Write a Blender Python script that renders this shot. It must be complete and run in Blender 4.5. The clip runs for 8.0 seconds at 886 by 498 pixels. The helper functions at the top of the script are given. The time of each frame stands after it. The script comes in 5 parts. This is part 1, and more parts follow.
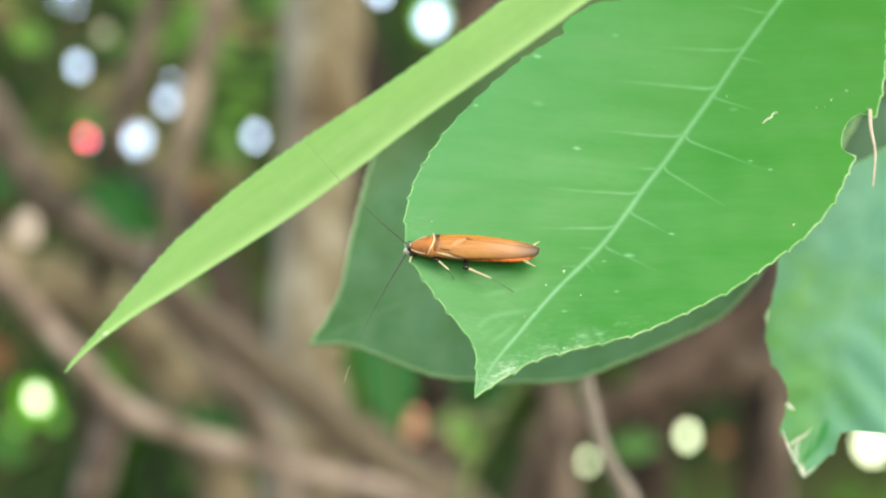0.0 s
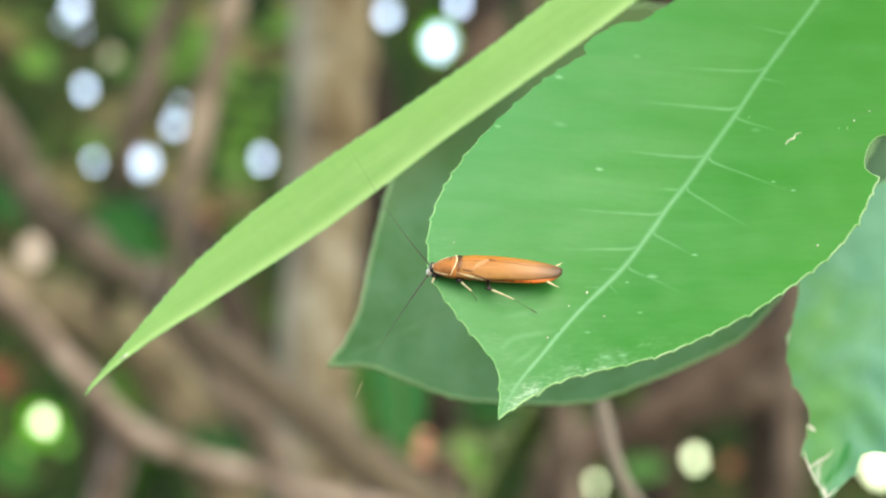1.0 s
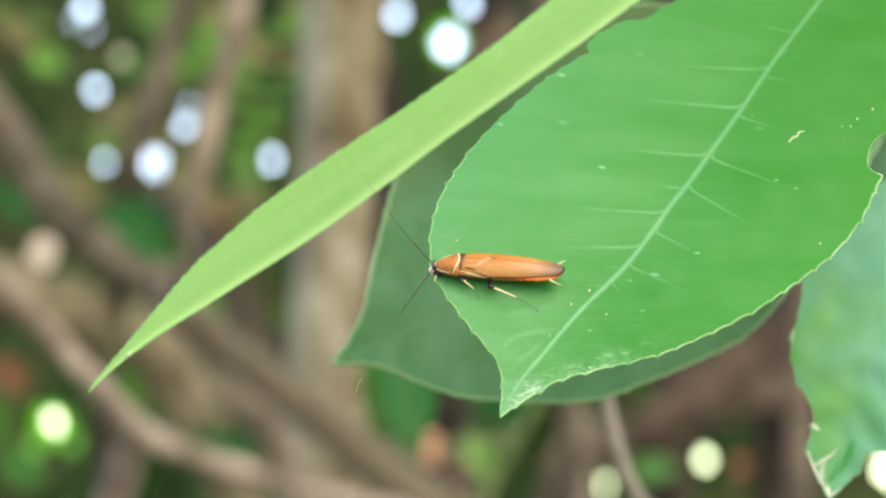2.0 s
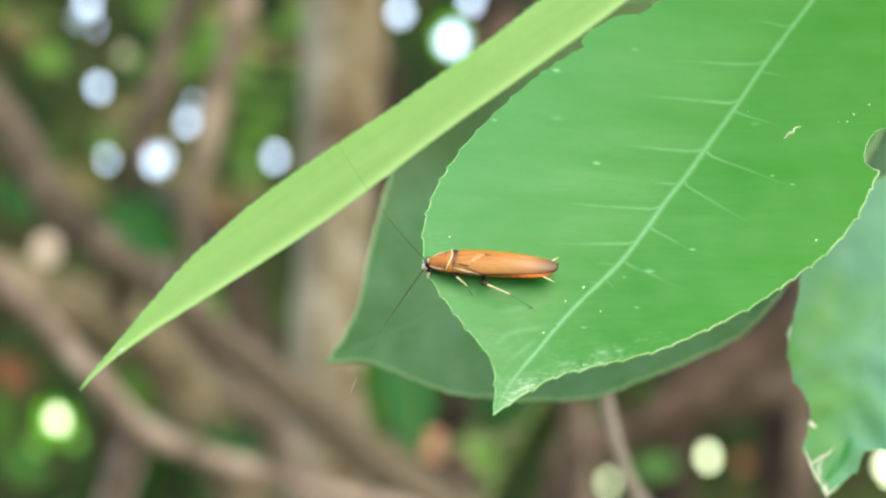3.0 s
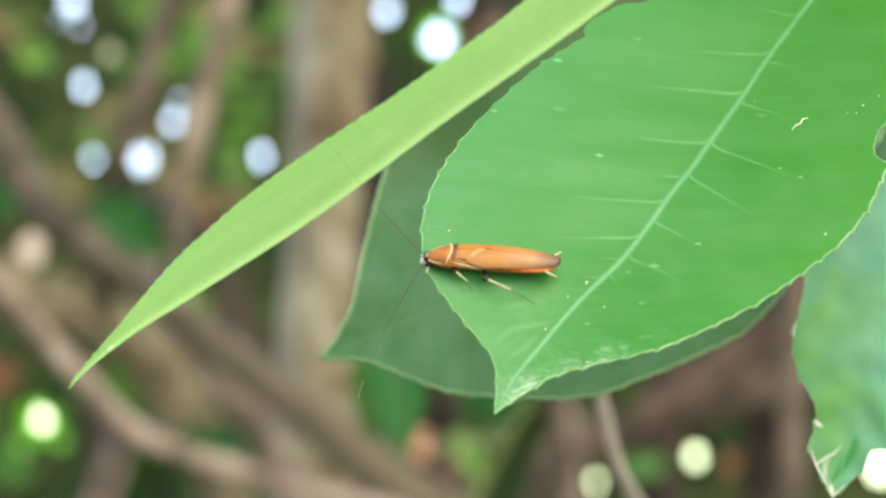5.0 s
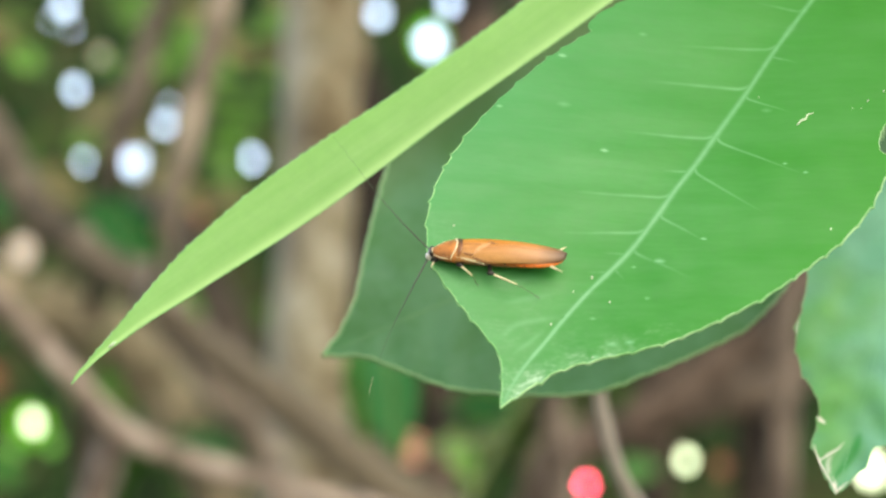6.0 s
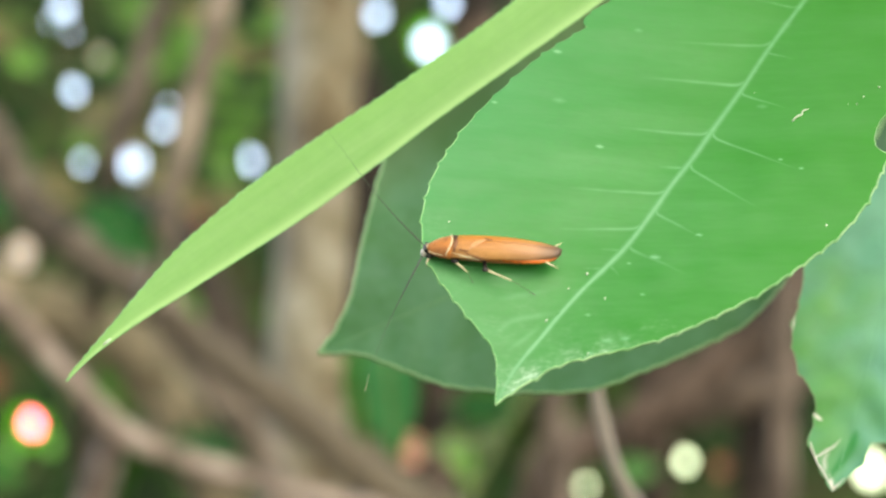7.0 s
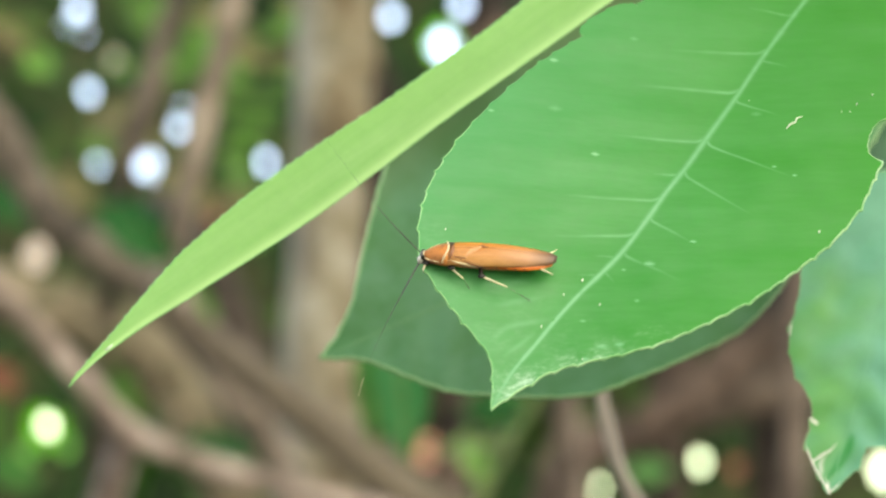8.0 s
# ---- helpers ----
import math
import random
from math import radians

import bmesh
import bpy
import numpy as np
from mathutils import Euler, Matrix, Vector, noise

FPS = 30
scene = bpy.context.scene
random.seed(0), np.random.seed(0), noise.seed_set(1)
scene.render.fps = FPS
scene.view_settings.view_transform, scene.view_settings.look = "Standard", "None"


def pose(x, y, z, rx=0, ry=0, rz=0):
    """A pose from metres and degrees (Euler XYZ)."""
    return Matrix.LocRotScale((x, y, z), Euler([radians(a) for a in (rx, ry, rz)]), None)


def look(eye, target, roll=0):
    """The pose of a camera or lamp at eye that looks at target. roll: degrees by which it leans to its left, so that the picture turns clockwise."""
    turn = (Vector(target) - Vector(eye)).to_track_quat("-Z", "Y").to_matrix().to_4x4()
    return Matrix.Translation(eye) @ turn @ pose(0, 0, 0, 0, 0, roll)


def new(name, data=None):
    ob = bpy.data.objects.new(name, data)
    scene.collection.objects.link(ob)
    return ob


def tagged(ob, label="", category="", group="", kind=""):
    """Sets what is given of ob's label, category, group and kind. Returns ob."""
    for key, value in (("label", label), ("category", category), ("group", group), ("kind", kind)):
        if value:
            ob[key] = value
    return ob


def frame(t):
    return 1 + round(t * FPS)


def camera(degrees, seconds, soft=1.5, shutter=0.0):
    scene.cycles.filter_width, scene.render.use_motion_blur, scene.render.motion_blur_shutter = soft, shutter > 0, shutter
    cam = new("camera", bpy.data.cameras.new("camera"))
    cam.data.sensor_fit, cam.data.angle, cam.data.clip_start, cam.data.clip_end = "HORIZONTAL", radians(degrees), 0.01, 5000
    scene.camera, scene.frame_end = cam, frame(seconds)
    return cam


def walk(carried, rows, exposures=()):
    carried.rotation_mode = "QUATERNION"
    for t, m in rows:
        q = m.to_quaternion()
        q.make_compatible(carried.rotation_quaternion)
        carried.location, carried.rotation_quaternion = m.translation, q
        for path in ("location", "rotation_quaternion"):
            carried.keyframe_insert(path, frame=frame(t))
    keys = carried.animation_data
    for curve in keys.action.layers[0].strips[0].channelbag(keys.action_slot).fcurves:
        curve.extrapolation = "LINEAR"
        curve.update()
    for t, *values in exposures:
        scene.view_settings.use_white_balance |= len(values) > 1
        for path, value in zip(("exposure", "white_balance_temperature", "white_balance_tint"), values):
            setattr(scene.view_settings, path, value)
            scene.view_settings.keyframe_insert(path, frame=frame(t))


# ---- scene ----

# ---------------------------------------------------------------- camera
FOCUS = 0.1635
cam = camera(24, 8.0, soft=2.15)
cam.data.dof.use_dof = True
cam.data.dof.focus_distance = FOCUS
cam.data.dof.aperture_fstop = 27.0
cam.data.dof.aperture_ratio = 1.12

walk(cam, [
    (0.0, pose(0.00143, -0.00039, 1.20023, 89.370, -0.036, -0.147)),
    (0.1, pose(0.00133, -0.00035, 1.20013, 89.622, -0.038, -0.050)),
    (0.2, pose(0.00124, -0.00031, 1.20003, 89.935, -0.040, 0.002)),
    (0.3, pose(0.00115, -0.00027, 1.19993, 89.873, -0.042, -0.075)),
    (0.5, pose(0.00096, -0.00019, 1.19974, 89.908, -0.046, -0.044)),
    (1.0, pose(0.00008, -0.00000, 1.20008, 90.001, 0.000, 0.000)),
    (1.5, pose(0.00023, 0.00000, 1.19990, 90.053, -0.018, 0.147)),
    (3.0, pose(0.00158, 0.00130, 1.19979, 89.951, -0.026, 0.405)),
    (3.5, pose(0.00121, 0.00304, 1.19948, 89.961, -0.042, 0.225)),
    (4.0, pose(0.00078, 0.00506, 1.19952, 89.925, -0.091, 0.074)),
    (4.5, pose(0.00075, 0.00558, 1.19958, 89.916, -0.037, 0.040)),
    (6.0, pose(-0.00066, 0.00586, 1.19866, 90.056, -0.082, -0.276)),
    (6.5, pose(-0.00116, 0.00605, 1.19883, 90.027, -0.043, -0.524)),
    (7.0, pose(-0.00031, 0.00619, 1.19827, 90.099, -0.020, -0.288)),
    (7.5, pose(0.00038, 0.00563, 1.19849, 90.143, 0.022, -0.136)),
    (8.0, pose(0.00116, 0.00445, 1.19872, 90.126, 0.059, 0.151)),
], exposures=[(0.0, 1.08, 7100, -3), (8.0, 1.08, 7100, -3)])

# ---------------------------------------------------------------- light
world = bpy.data.worlds.new("sky")
scene.world = world
world.use_nodes = True
wn, wl = world.node_tree.nodes, world.node_tree.links
sky = wn.new("ShaderNodeTexSky")
sky.sky_type = "NISHITA"
sky.sun_disc = False
sky.sun_elevation = radians(44.0)
sky.sun_rotation = radians(152.7)
sky.air_density, sky.dust_density = 1.0, 3.0
wn["Background"].inputs["Strength"].default_value = 0.10
wl.new(sky.outputs[0], wn["Background"].inputs["Color"])

sun_data = bpy.data.lights.new("sun", "SUN")
sun_data.energy = 1.60
sun_data.angle = radians(85)
sun_data.color = (1.0, 0.96, 0.9)
sun = new("sun", sun_data)
sun.matrix_world = look((1.3, -2.35, 3.97), (0, 0.17, 1.2))


# ---------------------------------------------------------------- materials
def base_material(name):
    m = bpy.data.materials.new(name)
    m.use_nodes = True
    return m, m.node_tree.nodes, m.node_tree.links, m.node_tree.nodes["Principled BSDF"]


def noise_node(nodes, links, coord, scale, detail=4.0, rough=0.6):
    n = nodes.new("ShaderNodeTexNoise")
    n.inputs["Scale"].default_value = scale
    n.inputs["Detail"].default_value = detail
    n.inputs["Roughness"].default_value = rough
    links.new(coord, n.inputs["Vector"])
    return n.outputs["Fac"]


def ramp(nodes, links, fac, stops):
    r = nodes.new("ShaderNodeValToRGB")
    r.color_ramp.elements[0].position, r.color_ramp.elements[0].color = stops[0][0], (*stops[0][1], 1)
    r.color_ramp.elements[1].position, r.color_ramp.elements[1].color = stops[-1][0], (*stops[-1][1], 1)
    for p, c in stops[1:-1]:
        e = r.color_ramp.elements.new(p)
        e.color = (*c, 1)
    links.new(fac, r.inputs["Fac"])
    return r.outputs["Color"]


def mixed(nodes, links, fac, a, b, blend="MIX"):
    n = nodes.new("ShaderNodeMix")
    n.data_type, n.blend_type = "RGBA", blend
    for socket, value in ((n.inputs[0], fac), (n.inputs[6], a), (n.inputs[7], b)):
        if isinstance(value, (int, float)):
            socket.default_value = value
        elif isinstance(value, tuple):
            socket.default_value = (*value, 1)
        else:
            links.new(value, socket)
    return n.outputs[2]


def bump(nodes, links, height, strength, distance, into):
    b = nodes.new("ShaderNodeBump")
    b.inputs["Strength"].default_value = strength
    b.inputs["Distance"].default_value = distance
    links.new(height, b.inputs["Height"])
    links.new(b.outputs[0], into.inputs["Normal"])


def surface(name, stops, scale, fine, rough=0.6, relief=0.3, depth=0.0005, through_light=0.0, gloss=0.5, per_object=0.0, tint=None, fade=None, grain=0.2, dust=None, streak=None, island=None, patch=None, pale=None, shine=None):
    """A mottled surface: colour stops by a large noise, a finer grain, relief, and light that passes through."""
    m, nodes, links, p = base_material(name)
    coord = nodes.new("ShaderNodeTexCoord").outputs["Object"]
    if streak:  # noise drawn out along the side veins
        turned = nodes.new("ShaderNodeMapping")
        turned.vector_type = "TEXTURE"
        turned.inputs["Rotation"].default_value = (0, 0, radians(streak[0]))
        turned.inputs["Scale"].default_value = (streak[1], 1, 1)
        links.new(coord, turned.inputs["Vector"])
        big = noise_node(nodes, links, turned.outputs[0], scale, 5.0, 0.7)
    else:
        big = noise_node(nodes, links, coord, scale, 3.0)
    small = noise_node(nodes, links, coord, fine, 5.0, 0.7)
    colour = ramp(nodes, links, big, stops)
    if island:  # each loose piece has a colour of its own
        own = ramp(nodes, links, nodes.new("ShaderNodeNewGeometry").outputs["Random Per Island"], island)
        colour = mixed(nodes, links, 0.75, colour, own)
    grey = ramp(nodes, links, small, [(0.3, (1 - grain,) * 3), (0.7, (1 + 0.5 * grain,) * 3)])
    colour = mixed(nodes, links, 1.0, colour, grey, "MULTIPLY")
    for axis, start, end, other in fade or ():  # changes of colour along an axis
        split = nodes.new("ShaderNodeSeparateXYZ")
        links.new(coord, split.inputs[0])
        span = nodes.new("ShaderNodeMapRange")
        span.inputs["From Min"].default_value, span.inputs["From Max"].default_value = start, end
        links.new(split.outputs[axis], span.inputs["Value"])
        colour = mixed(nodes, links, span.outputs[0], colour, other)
    if dust:  # a pale film towards the tip
        reach, powder, inner, outer = dust
        split = nodes.new("ShaderNodeSeparateXYZ")
        links.new(coord, split.inputs[0])
        near = nodes.new("ShaderNodeMapRange")
        near.inputs["From Min"].default_value, near.inputs["From Max"].default_value = reach, 0.0
        near.inputs["To Max"].default_value = 2.0
        links.new(split.outputs[0], near.inputs["Value"])
        smear = nodes.new("ShaderNodeMapping")
        smear.vector_type = "TEXTURE"
        smear.inputs["Rotation"].default_value = (0, 0, radians(125))
        smear.inputs["Scale"].default_value = (2.6, 1, 1)
        links.new(coord, smear.inputs["Vector"])
        grains = ramp(nodes, links, noise_node(nodes, links, smear.outputs[0], 3600, 4.0, 0.7), [(0.48, (0.22, 0.22, 0.22)), (0.66, (1, 1, 1))])
        blotch = ramp(nodes, links, noise_node(nodes, links, coord, 420, 3.0, 0.6), [(0.40, (0.15, 0.15, 0.15)), (0.60, (1, 1, 1))])
        speckle = mixed(nodes, links, 1.0, grains, blotch, "MULTIPLY")
        mask = nodes.new("ShaderNodeMath")
        mask.operation = "MULTIPLY"
        links.new(speckle, mask.inputs[0])
        side = nodes.new("ShaderNodeMapRange")
        side.inputs["From Min"].default_value, side.inputs["From Max"].default_value = inner, outer
        side.inputs["To Min"].default_value = 0.10
        slope = nodes.new("ShaderNodeMath")  # distance from the slanting edge
        slope.operation = "MULTIPLY_ADD"
        slope.inputs[1].default_value = 0.72
        links.new(split.outputs[0], slope.inputs[0])
        links.new(split.outputs[1], slope.inputs[2])
        links.new(slope.outputs[0], side.inputs["Value"])
        both = nodes.new("ShaderNodeMath")
        both.operation = "MULTIPLY"
        links.new(near.outputs[0], both.inputs[0])
        links.new(side.outputs[0], both.inputs[1])
        links.new(both.outputs[0], mask.inputs[1])
        colour = mixed(nodes, links, mask.outputs[0], colour, powder)
    if pale:  # pale tissue of ribs and veins, also painted highlights, strongest on their crest
        own = nodes.new("ShaderNodeAttribute")
        own.attribute_name = "pale"
        colour = mixed(nodes, links, own.outputs["Fac"], colour, pale)
    if per_object:
        info = nodes.new("ShaderNodeObjectInfo").outputs["Random"]
        vary = ramp(nodes, links, info, [(0.0, (1 - per_object,) * 3), (1.0, (1 + per_object,) * 3)])
        colour = mixed(nodes, links, 1.0, colour, vary, "MULTIPLY")
    links.new(colour, p.inputs["Base Color"])
    rough_out = nodes.new("ShaderNodeMapRange")
    rough_out.inputs["To Min"].default_value, rough_out.inputs["To Max"].default_value = rough - 0.1, rough + 0.1
    links.new(small, rough_out.inputs["Value"])
    rough_value = rough_out.outputs[0]
    if patch:  # duller and glossier areas
        wide = nodes.new("ShaderNodeMapRange")
        wide.inputs["From Min"].default_value, wide.inputs["From Max"].default_value = 0.3, 0.7
        wide.inputs["To Min"].default_value, wide.inputs["To Max"].default_value = -patch[1], patch[1]
        links.new(noise_node(nodes, links, coord, patch[0], 3.0, 0.55), wide.inputs["Value"])
        total = nodes.new("ShaderNodeMath")
        links.new(rough_value, total.inputs[0])
        links.new(wide.outputs[0], total.inputs[1])
        rough_value = total.outputs[0]
    links.new(rough_value, p.inputs["Roughness"])
    p.inputs["Specular IOR Level"].default_value = gloss
    if shine:  # gloss falls along the leaf to dim its sheen, and varies in patches
        start, end, low, high = shine
        split = nodes.new("ShaderNodeSeparateXYZ")
        links.new(coord, split.inputs[0])
        along = nodes.new("ShaderNodeMapRange")
        along.inputs["From Min"].default_value, along.inputs["From Max"].default_value = start, end
        along.inputs["To Min"].default_value, along.inputs["To Max"].default_value = low, high
        links.new(split.outputs[0], along.inputs["Value"])
        worn = nodes.new("ShaderNodeMapRange")
        worn.inputs["From Min"].default_value, worn.inputs["From Max"].default_value = 0.3, 0.7
        worn.inputs["To Min"].default_value, worn.inputs["To Max"].default_value = 0.55, 1.45
        links.new(big, worn.inputs["Value"])
        level = nodes.new("ShaderNodeMath")
        level.operation = "MULTIPLY"
        links.new(along.outputs[0], level.inputs[0])
        links.new(worn.outputs[0], level.inputs[1])
        links.new(level.outputs[0], p.inputs["Specular IOR Level"])
    bump(nodes, links, small, relief, depth, p)
    if through_light:
        t = nodes.new("ShaderNodeBsdfTranslucent")
        warm = mixed(nodes, links, 1.0, colour, tint or (1.25, 1.35, 0.7), "MULTIPLY")
        links.new(warm, t.inputs["Color"])
        s = nodes.new("ShaderNodeMixShader")
        s.inputs[0].default_value = through_light
        links.new(p.outputs[0], s.inputs[1])
        links.new(t.outputs[0], s.inputs[2])
        links.new(s.outputs[0], nodes["Material Output"].inputs["Surface"])
    return m


# fade paints a bluish sheen on the left half and dims the base
BLADE_LOOK = dict(stops=[(0.28, (0.040, 0.228, 0.030)), (0.72, (0.053, 0.266, 0.048))], scale=330, fine=700, rough=0.42, relief=0.06, depth=0.0001, through_light=0.18, grain=0.04, fade=[(1, 0.001, 0.021, (0.064, 0.276, 0.088)), (1, -0.001, -0.020, (0.055, 0.262, 0.030)), (0, 0.022, 0.080, (0.048, 0.195, 0.020)), (0, 0.011, -0.008, (0.105, 0.318, 0.108))],
                  dust=(0.0135, (0.42, 0.60, 0.42), 0.0034, 0.0012), streak=(120.7, 7.0), patch=(110, 0.09), shine=(0.004, 0.050, 0.46, 0.17))
LEAF = surface("leaf green", **BLADE_LOOK)
LEAF_VEIN = surface("leaf green with pale veins", **BLADE_LOOK, pale=(0.185, 0.435, 0.210))
# Shade behind the bitten leaf is put into LEAF_BACK's fade and LEAF_DARK's colour
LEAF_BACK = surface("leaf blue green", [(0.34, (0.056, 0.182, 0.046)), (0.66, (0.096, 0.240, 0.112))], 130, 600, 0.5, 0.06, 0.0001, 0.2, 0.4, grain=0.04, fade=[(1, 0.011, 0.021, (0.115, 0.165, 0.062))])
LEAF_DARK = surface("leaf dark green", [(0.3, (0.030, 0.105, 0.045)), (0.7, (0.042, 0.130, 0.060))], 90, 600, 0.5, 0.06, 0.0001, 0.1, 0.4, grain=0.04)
RIGHT_LOOK = dict(stops=[(0.38, (0.115, 0.335, 0.095)), (0.56, (0.135, 0.355, 0.235))], scale=62, fine=600, rough=0.46, relief=0.08, depth=0.0001, through_light=0.12, gloss=0.34, grain=0.06)
LEAF_RIGHT = surface("leaf grey green", **RIGHT_LOOK)
RIGHT_DRY = surface("leaf grey green with withered tissue", **RIGHT_LOOK, pale=(0.82, 0.75, 0.73))
RIGHT_FACET = surface("leaf grey green with deep green tissue", **RIGHT_LOOK, pale=(0.040, 0.250, 0.060))
# Part of the light through this blade is put into its bright colour
YOUNG_LOOK = dict(stops=[(0.35, (0.205, 0.410, 0.105)), (0.65, (0.250, 0.455, 0.145))], scale=420, fine=900, rough=0.5, relief=0.05, depth=0.0001, through_light=0.2, gloss=0.3, grain=0.05, streak=(0, 12.0))
LEAF_YOUNG = surface("leaf young green", **YOUNG_LOOK)
YOUNG_EDGE = surface("leaf young green with pale rib", **YOUNG_LOOK, pale=(0.40, 0.60, 0.24))
RIB = surface("leaf rib", [(0.3, (0.108, 0.325, 0.100)), (0.7, (0.145, 0.370, 0.145))], 400, 2500, 0.5, 0.1, 0.0001, 0.1, grain=0.08)
RIB_DULL = surface("dull leaf rib", [(0.3, (0.085, 0.225, 0.075)), (0.7, (0.110, 0.260, 0.095))], 400, 2500, 0.5, 0.1, 0.0001, 0.1, grain=0.08)
RIB_YOUNG = surface("leaf rib young", [(0.3, (0.30, 0.52, 0.165)), (0.7, (0.36, 0.56, 0.21))], 400, 2500, 0.5, 0.1, 0.0001, 0.1, grain=0.06)
MARGIN = surface("leaf margin", [(0.3, (0.16, 0.43, 0.12)), (0.7, (0.32, 0.60, 0.25))], 700, 3000, 0.5, 0.2, 0.0001, 0.2)
MARGIN_PALE = surface("pale leaf margin", [(0.35, (0.24, 0.50, 0.18)), (0.65, (0.46, 0.68, 0.36))], 500, 3000, 0.5, 0.2, 0.0001, 0.2)
MARGIN_BACK = surface("leaf margin dull", [(0.3, (0.20, 0.36, 0.15)), (0.7, (0.25, 0.41, 0.19))], 700, 3000, 0.5, 0.2, 0.0001, 0.1)
DRY = surface("dry leaf tissue", [(0.3, (0.45, 0.36, 0.26)), (0.7, (0.62, 0.55, 0.45))], 600, 3000, 0.7, 0.3, 0.0002, 0.1)
DRY_PINK = surface("withered pinkish leaf tissue", [(0.3, (0.68, 0.60, 0.58)), (0.7, (0.86, 0.80, 0.78))], 900, 3000, 0.7, 0.3, 0.0002, 0.1)
SCAR = surface("pale leaf scar", [(0.3, (0.5, 0.6, 0.4)), (0.7, (0.7, 0.75, 0.6))], 900, 3000, 0.6, 0.3, 0.0001)
# Fades mix bark colour with painted light: paler left side, darker ochre right
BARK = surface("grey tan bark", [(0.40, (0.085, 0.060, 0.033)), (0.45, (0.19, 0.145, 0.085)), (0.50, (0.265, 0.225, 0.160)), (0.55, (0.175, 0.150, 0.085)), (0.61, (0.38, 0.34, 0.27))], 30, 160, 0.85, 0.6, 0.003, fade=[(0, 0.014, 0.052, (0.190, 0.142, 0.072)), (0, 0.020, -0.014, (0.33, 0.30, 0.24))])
BARK_PINK = surface("pinkish tan bark", [(0.38, (0.15, 0.105, 0.078)), (0.50, (0.27, 0.200, 0.158)), (0.62, (0.46, 0.355, 0.30))], 52, 220, 0.8, 0.6, 0.002, per_object=0.12)
BARK_DARK = surface("dark brown bark", [(0.42, (0.018, 0.012, 0.008)), (0.50, (0.070, 0.046, 0.032)), (0.58, (0.165, 0.114, 0.084))], 21, 180, 0.85, 0.6, 0.003, per_object=0.15)
BARK_GAP_SHADE = surface("blackish shade beside the trunk", [(0.25, (0.014, 0.009, 0.006)), (0.75, (0.034, 0.022, 0.014))], 25, 180, 0.9, 0.6, 0.003)
BARK_PALE = surface("pale grey tan bark", [(0.3, (0.25, 0.205, 0.165)), (0.7, (0.40, 0.335, 0.28))], 40, 220, 0.8, 0.6, 0.002)
BARK_MID = surface("dull brown bark", [(0.40, (0.065, 0.047, 0.034)), (0.60, (0.195, 0.146, 0.112))], 34, 200, 0.85, 0.6, 0.003, per_object=0.15)
BARK_SLANT = surface("dull brown bark turning olive tan", [(0.40, (0.050, 0.038, 0.027)), (0.60, (0.150, 0.116, 0.086))], 34, 200, 0.85, 0.6, 0.003, fade=[(0, -0.43, -0.28, (0.125, 0.097, 0.064))])
BARK_RED = surface("reddish brown bark", [(0.42, (0.022, 0.014, 0.010)), (0.50, (0.085, 0.056, 0.040)), (0.58, (0.125, 0.084, 0.064))], 21, 180, 0.85, 0.6, 0.003)
BARK_TAN = surface("tan bark", [(0.40, (0.17, 0.128, 0.092)), (0.60, (0.40, 0.310, 0.240))], 40, 200, 0.85, 0.6, 0.003)
BARK_BROWN = surface("soft brown bark", [(0.40, (0.085, 0.060, 0.044)), (0.60, (0.205, 0.150, 0.115))], 34, 200, 0.85, 0.6, 0.003)
BARK_OLIVE = surface("olive bark", [(0.40, (0.145, 0.112, 0.062)), (0.60, (0.330, 0.260, 0.165))], 26, 150, 0.85, 0.6, 0.003)
STALK = surface("green stalk", [(0.3, (0.12, 0.17, 0.04)), (0.7, (0.18, 0.22, 0.07))], 60, 400, 0.5, 0.3, 0.0005)
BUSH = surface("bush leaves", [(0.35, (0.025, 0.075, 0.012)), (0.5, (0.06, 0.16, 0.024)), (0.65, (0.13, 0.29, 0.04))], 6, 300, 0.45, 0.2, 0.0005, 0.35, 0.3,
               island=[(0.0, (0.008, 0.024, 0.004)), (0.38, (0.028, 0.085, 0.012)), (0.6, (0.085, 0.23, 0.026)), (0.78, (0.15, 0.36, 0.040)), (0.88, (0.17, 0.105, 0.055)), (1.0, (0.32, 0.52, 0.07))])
BUSH_BRIGHT = surface("bright bush leaves", [(0.3, (0.10, 0.25, 0.024)), (0.7, (0.17, 0.36, 0.042))], 12, 300, 0.45, 0.2, 0.0005, 0.35, per_object=0.3)
BUSH_OLIVE = surface("ageing bush leaf", [(0.3, (0.17, 0.165, 0.055)), (0.7, (0.32, 0.25, 0.125))], 30, 300, 0.55, 0.2, 0.0005, 0.25, 0.3, per_object=0.25)
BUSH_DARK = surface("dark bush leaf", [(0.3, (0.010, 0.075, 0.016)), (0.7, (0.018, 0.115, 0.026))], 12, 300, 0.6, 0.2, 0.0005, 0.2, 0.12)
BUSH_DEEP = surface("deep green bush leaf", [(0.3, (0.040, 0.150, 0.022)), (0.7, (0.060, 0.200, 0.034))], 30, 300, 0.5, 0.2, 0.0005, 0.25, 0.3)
BUSH_TEAL = surface("mid green bush leaf", [(0.3, (0.040, 0.190, 0.055)), (0.7, (0.065, 0.240, 0.080))], 30, 300, 0.5, 0.2, 0.0005, 0.25, 0.3)
# Deep shade between the leaves is painted as the near-black of this mottling
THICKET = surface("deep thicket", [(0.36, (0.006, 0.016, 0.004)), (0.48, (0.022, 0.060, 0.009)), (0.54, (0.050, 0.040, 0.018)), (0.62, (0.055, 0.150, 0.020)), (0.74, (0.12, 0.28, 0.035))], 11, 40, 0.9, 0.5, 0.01)
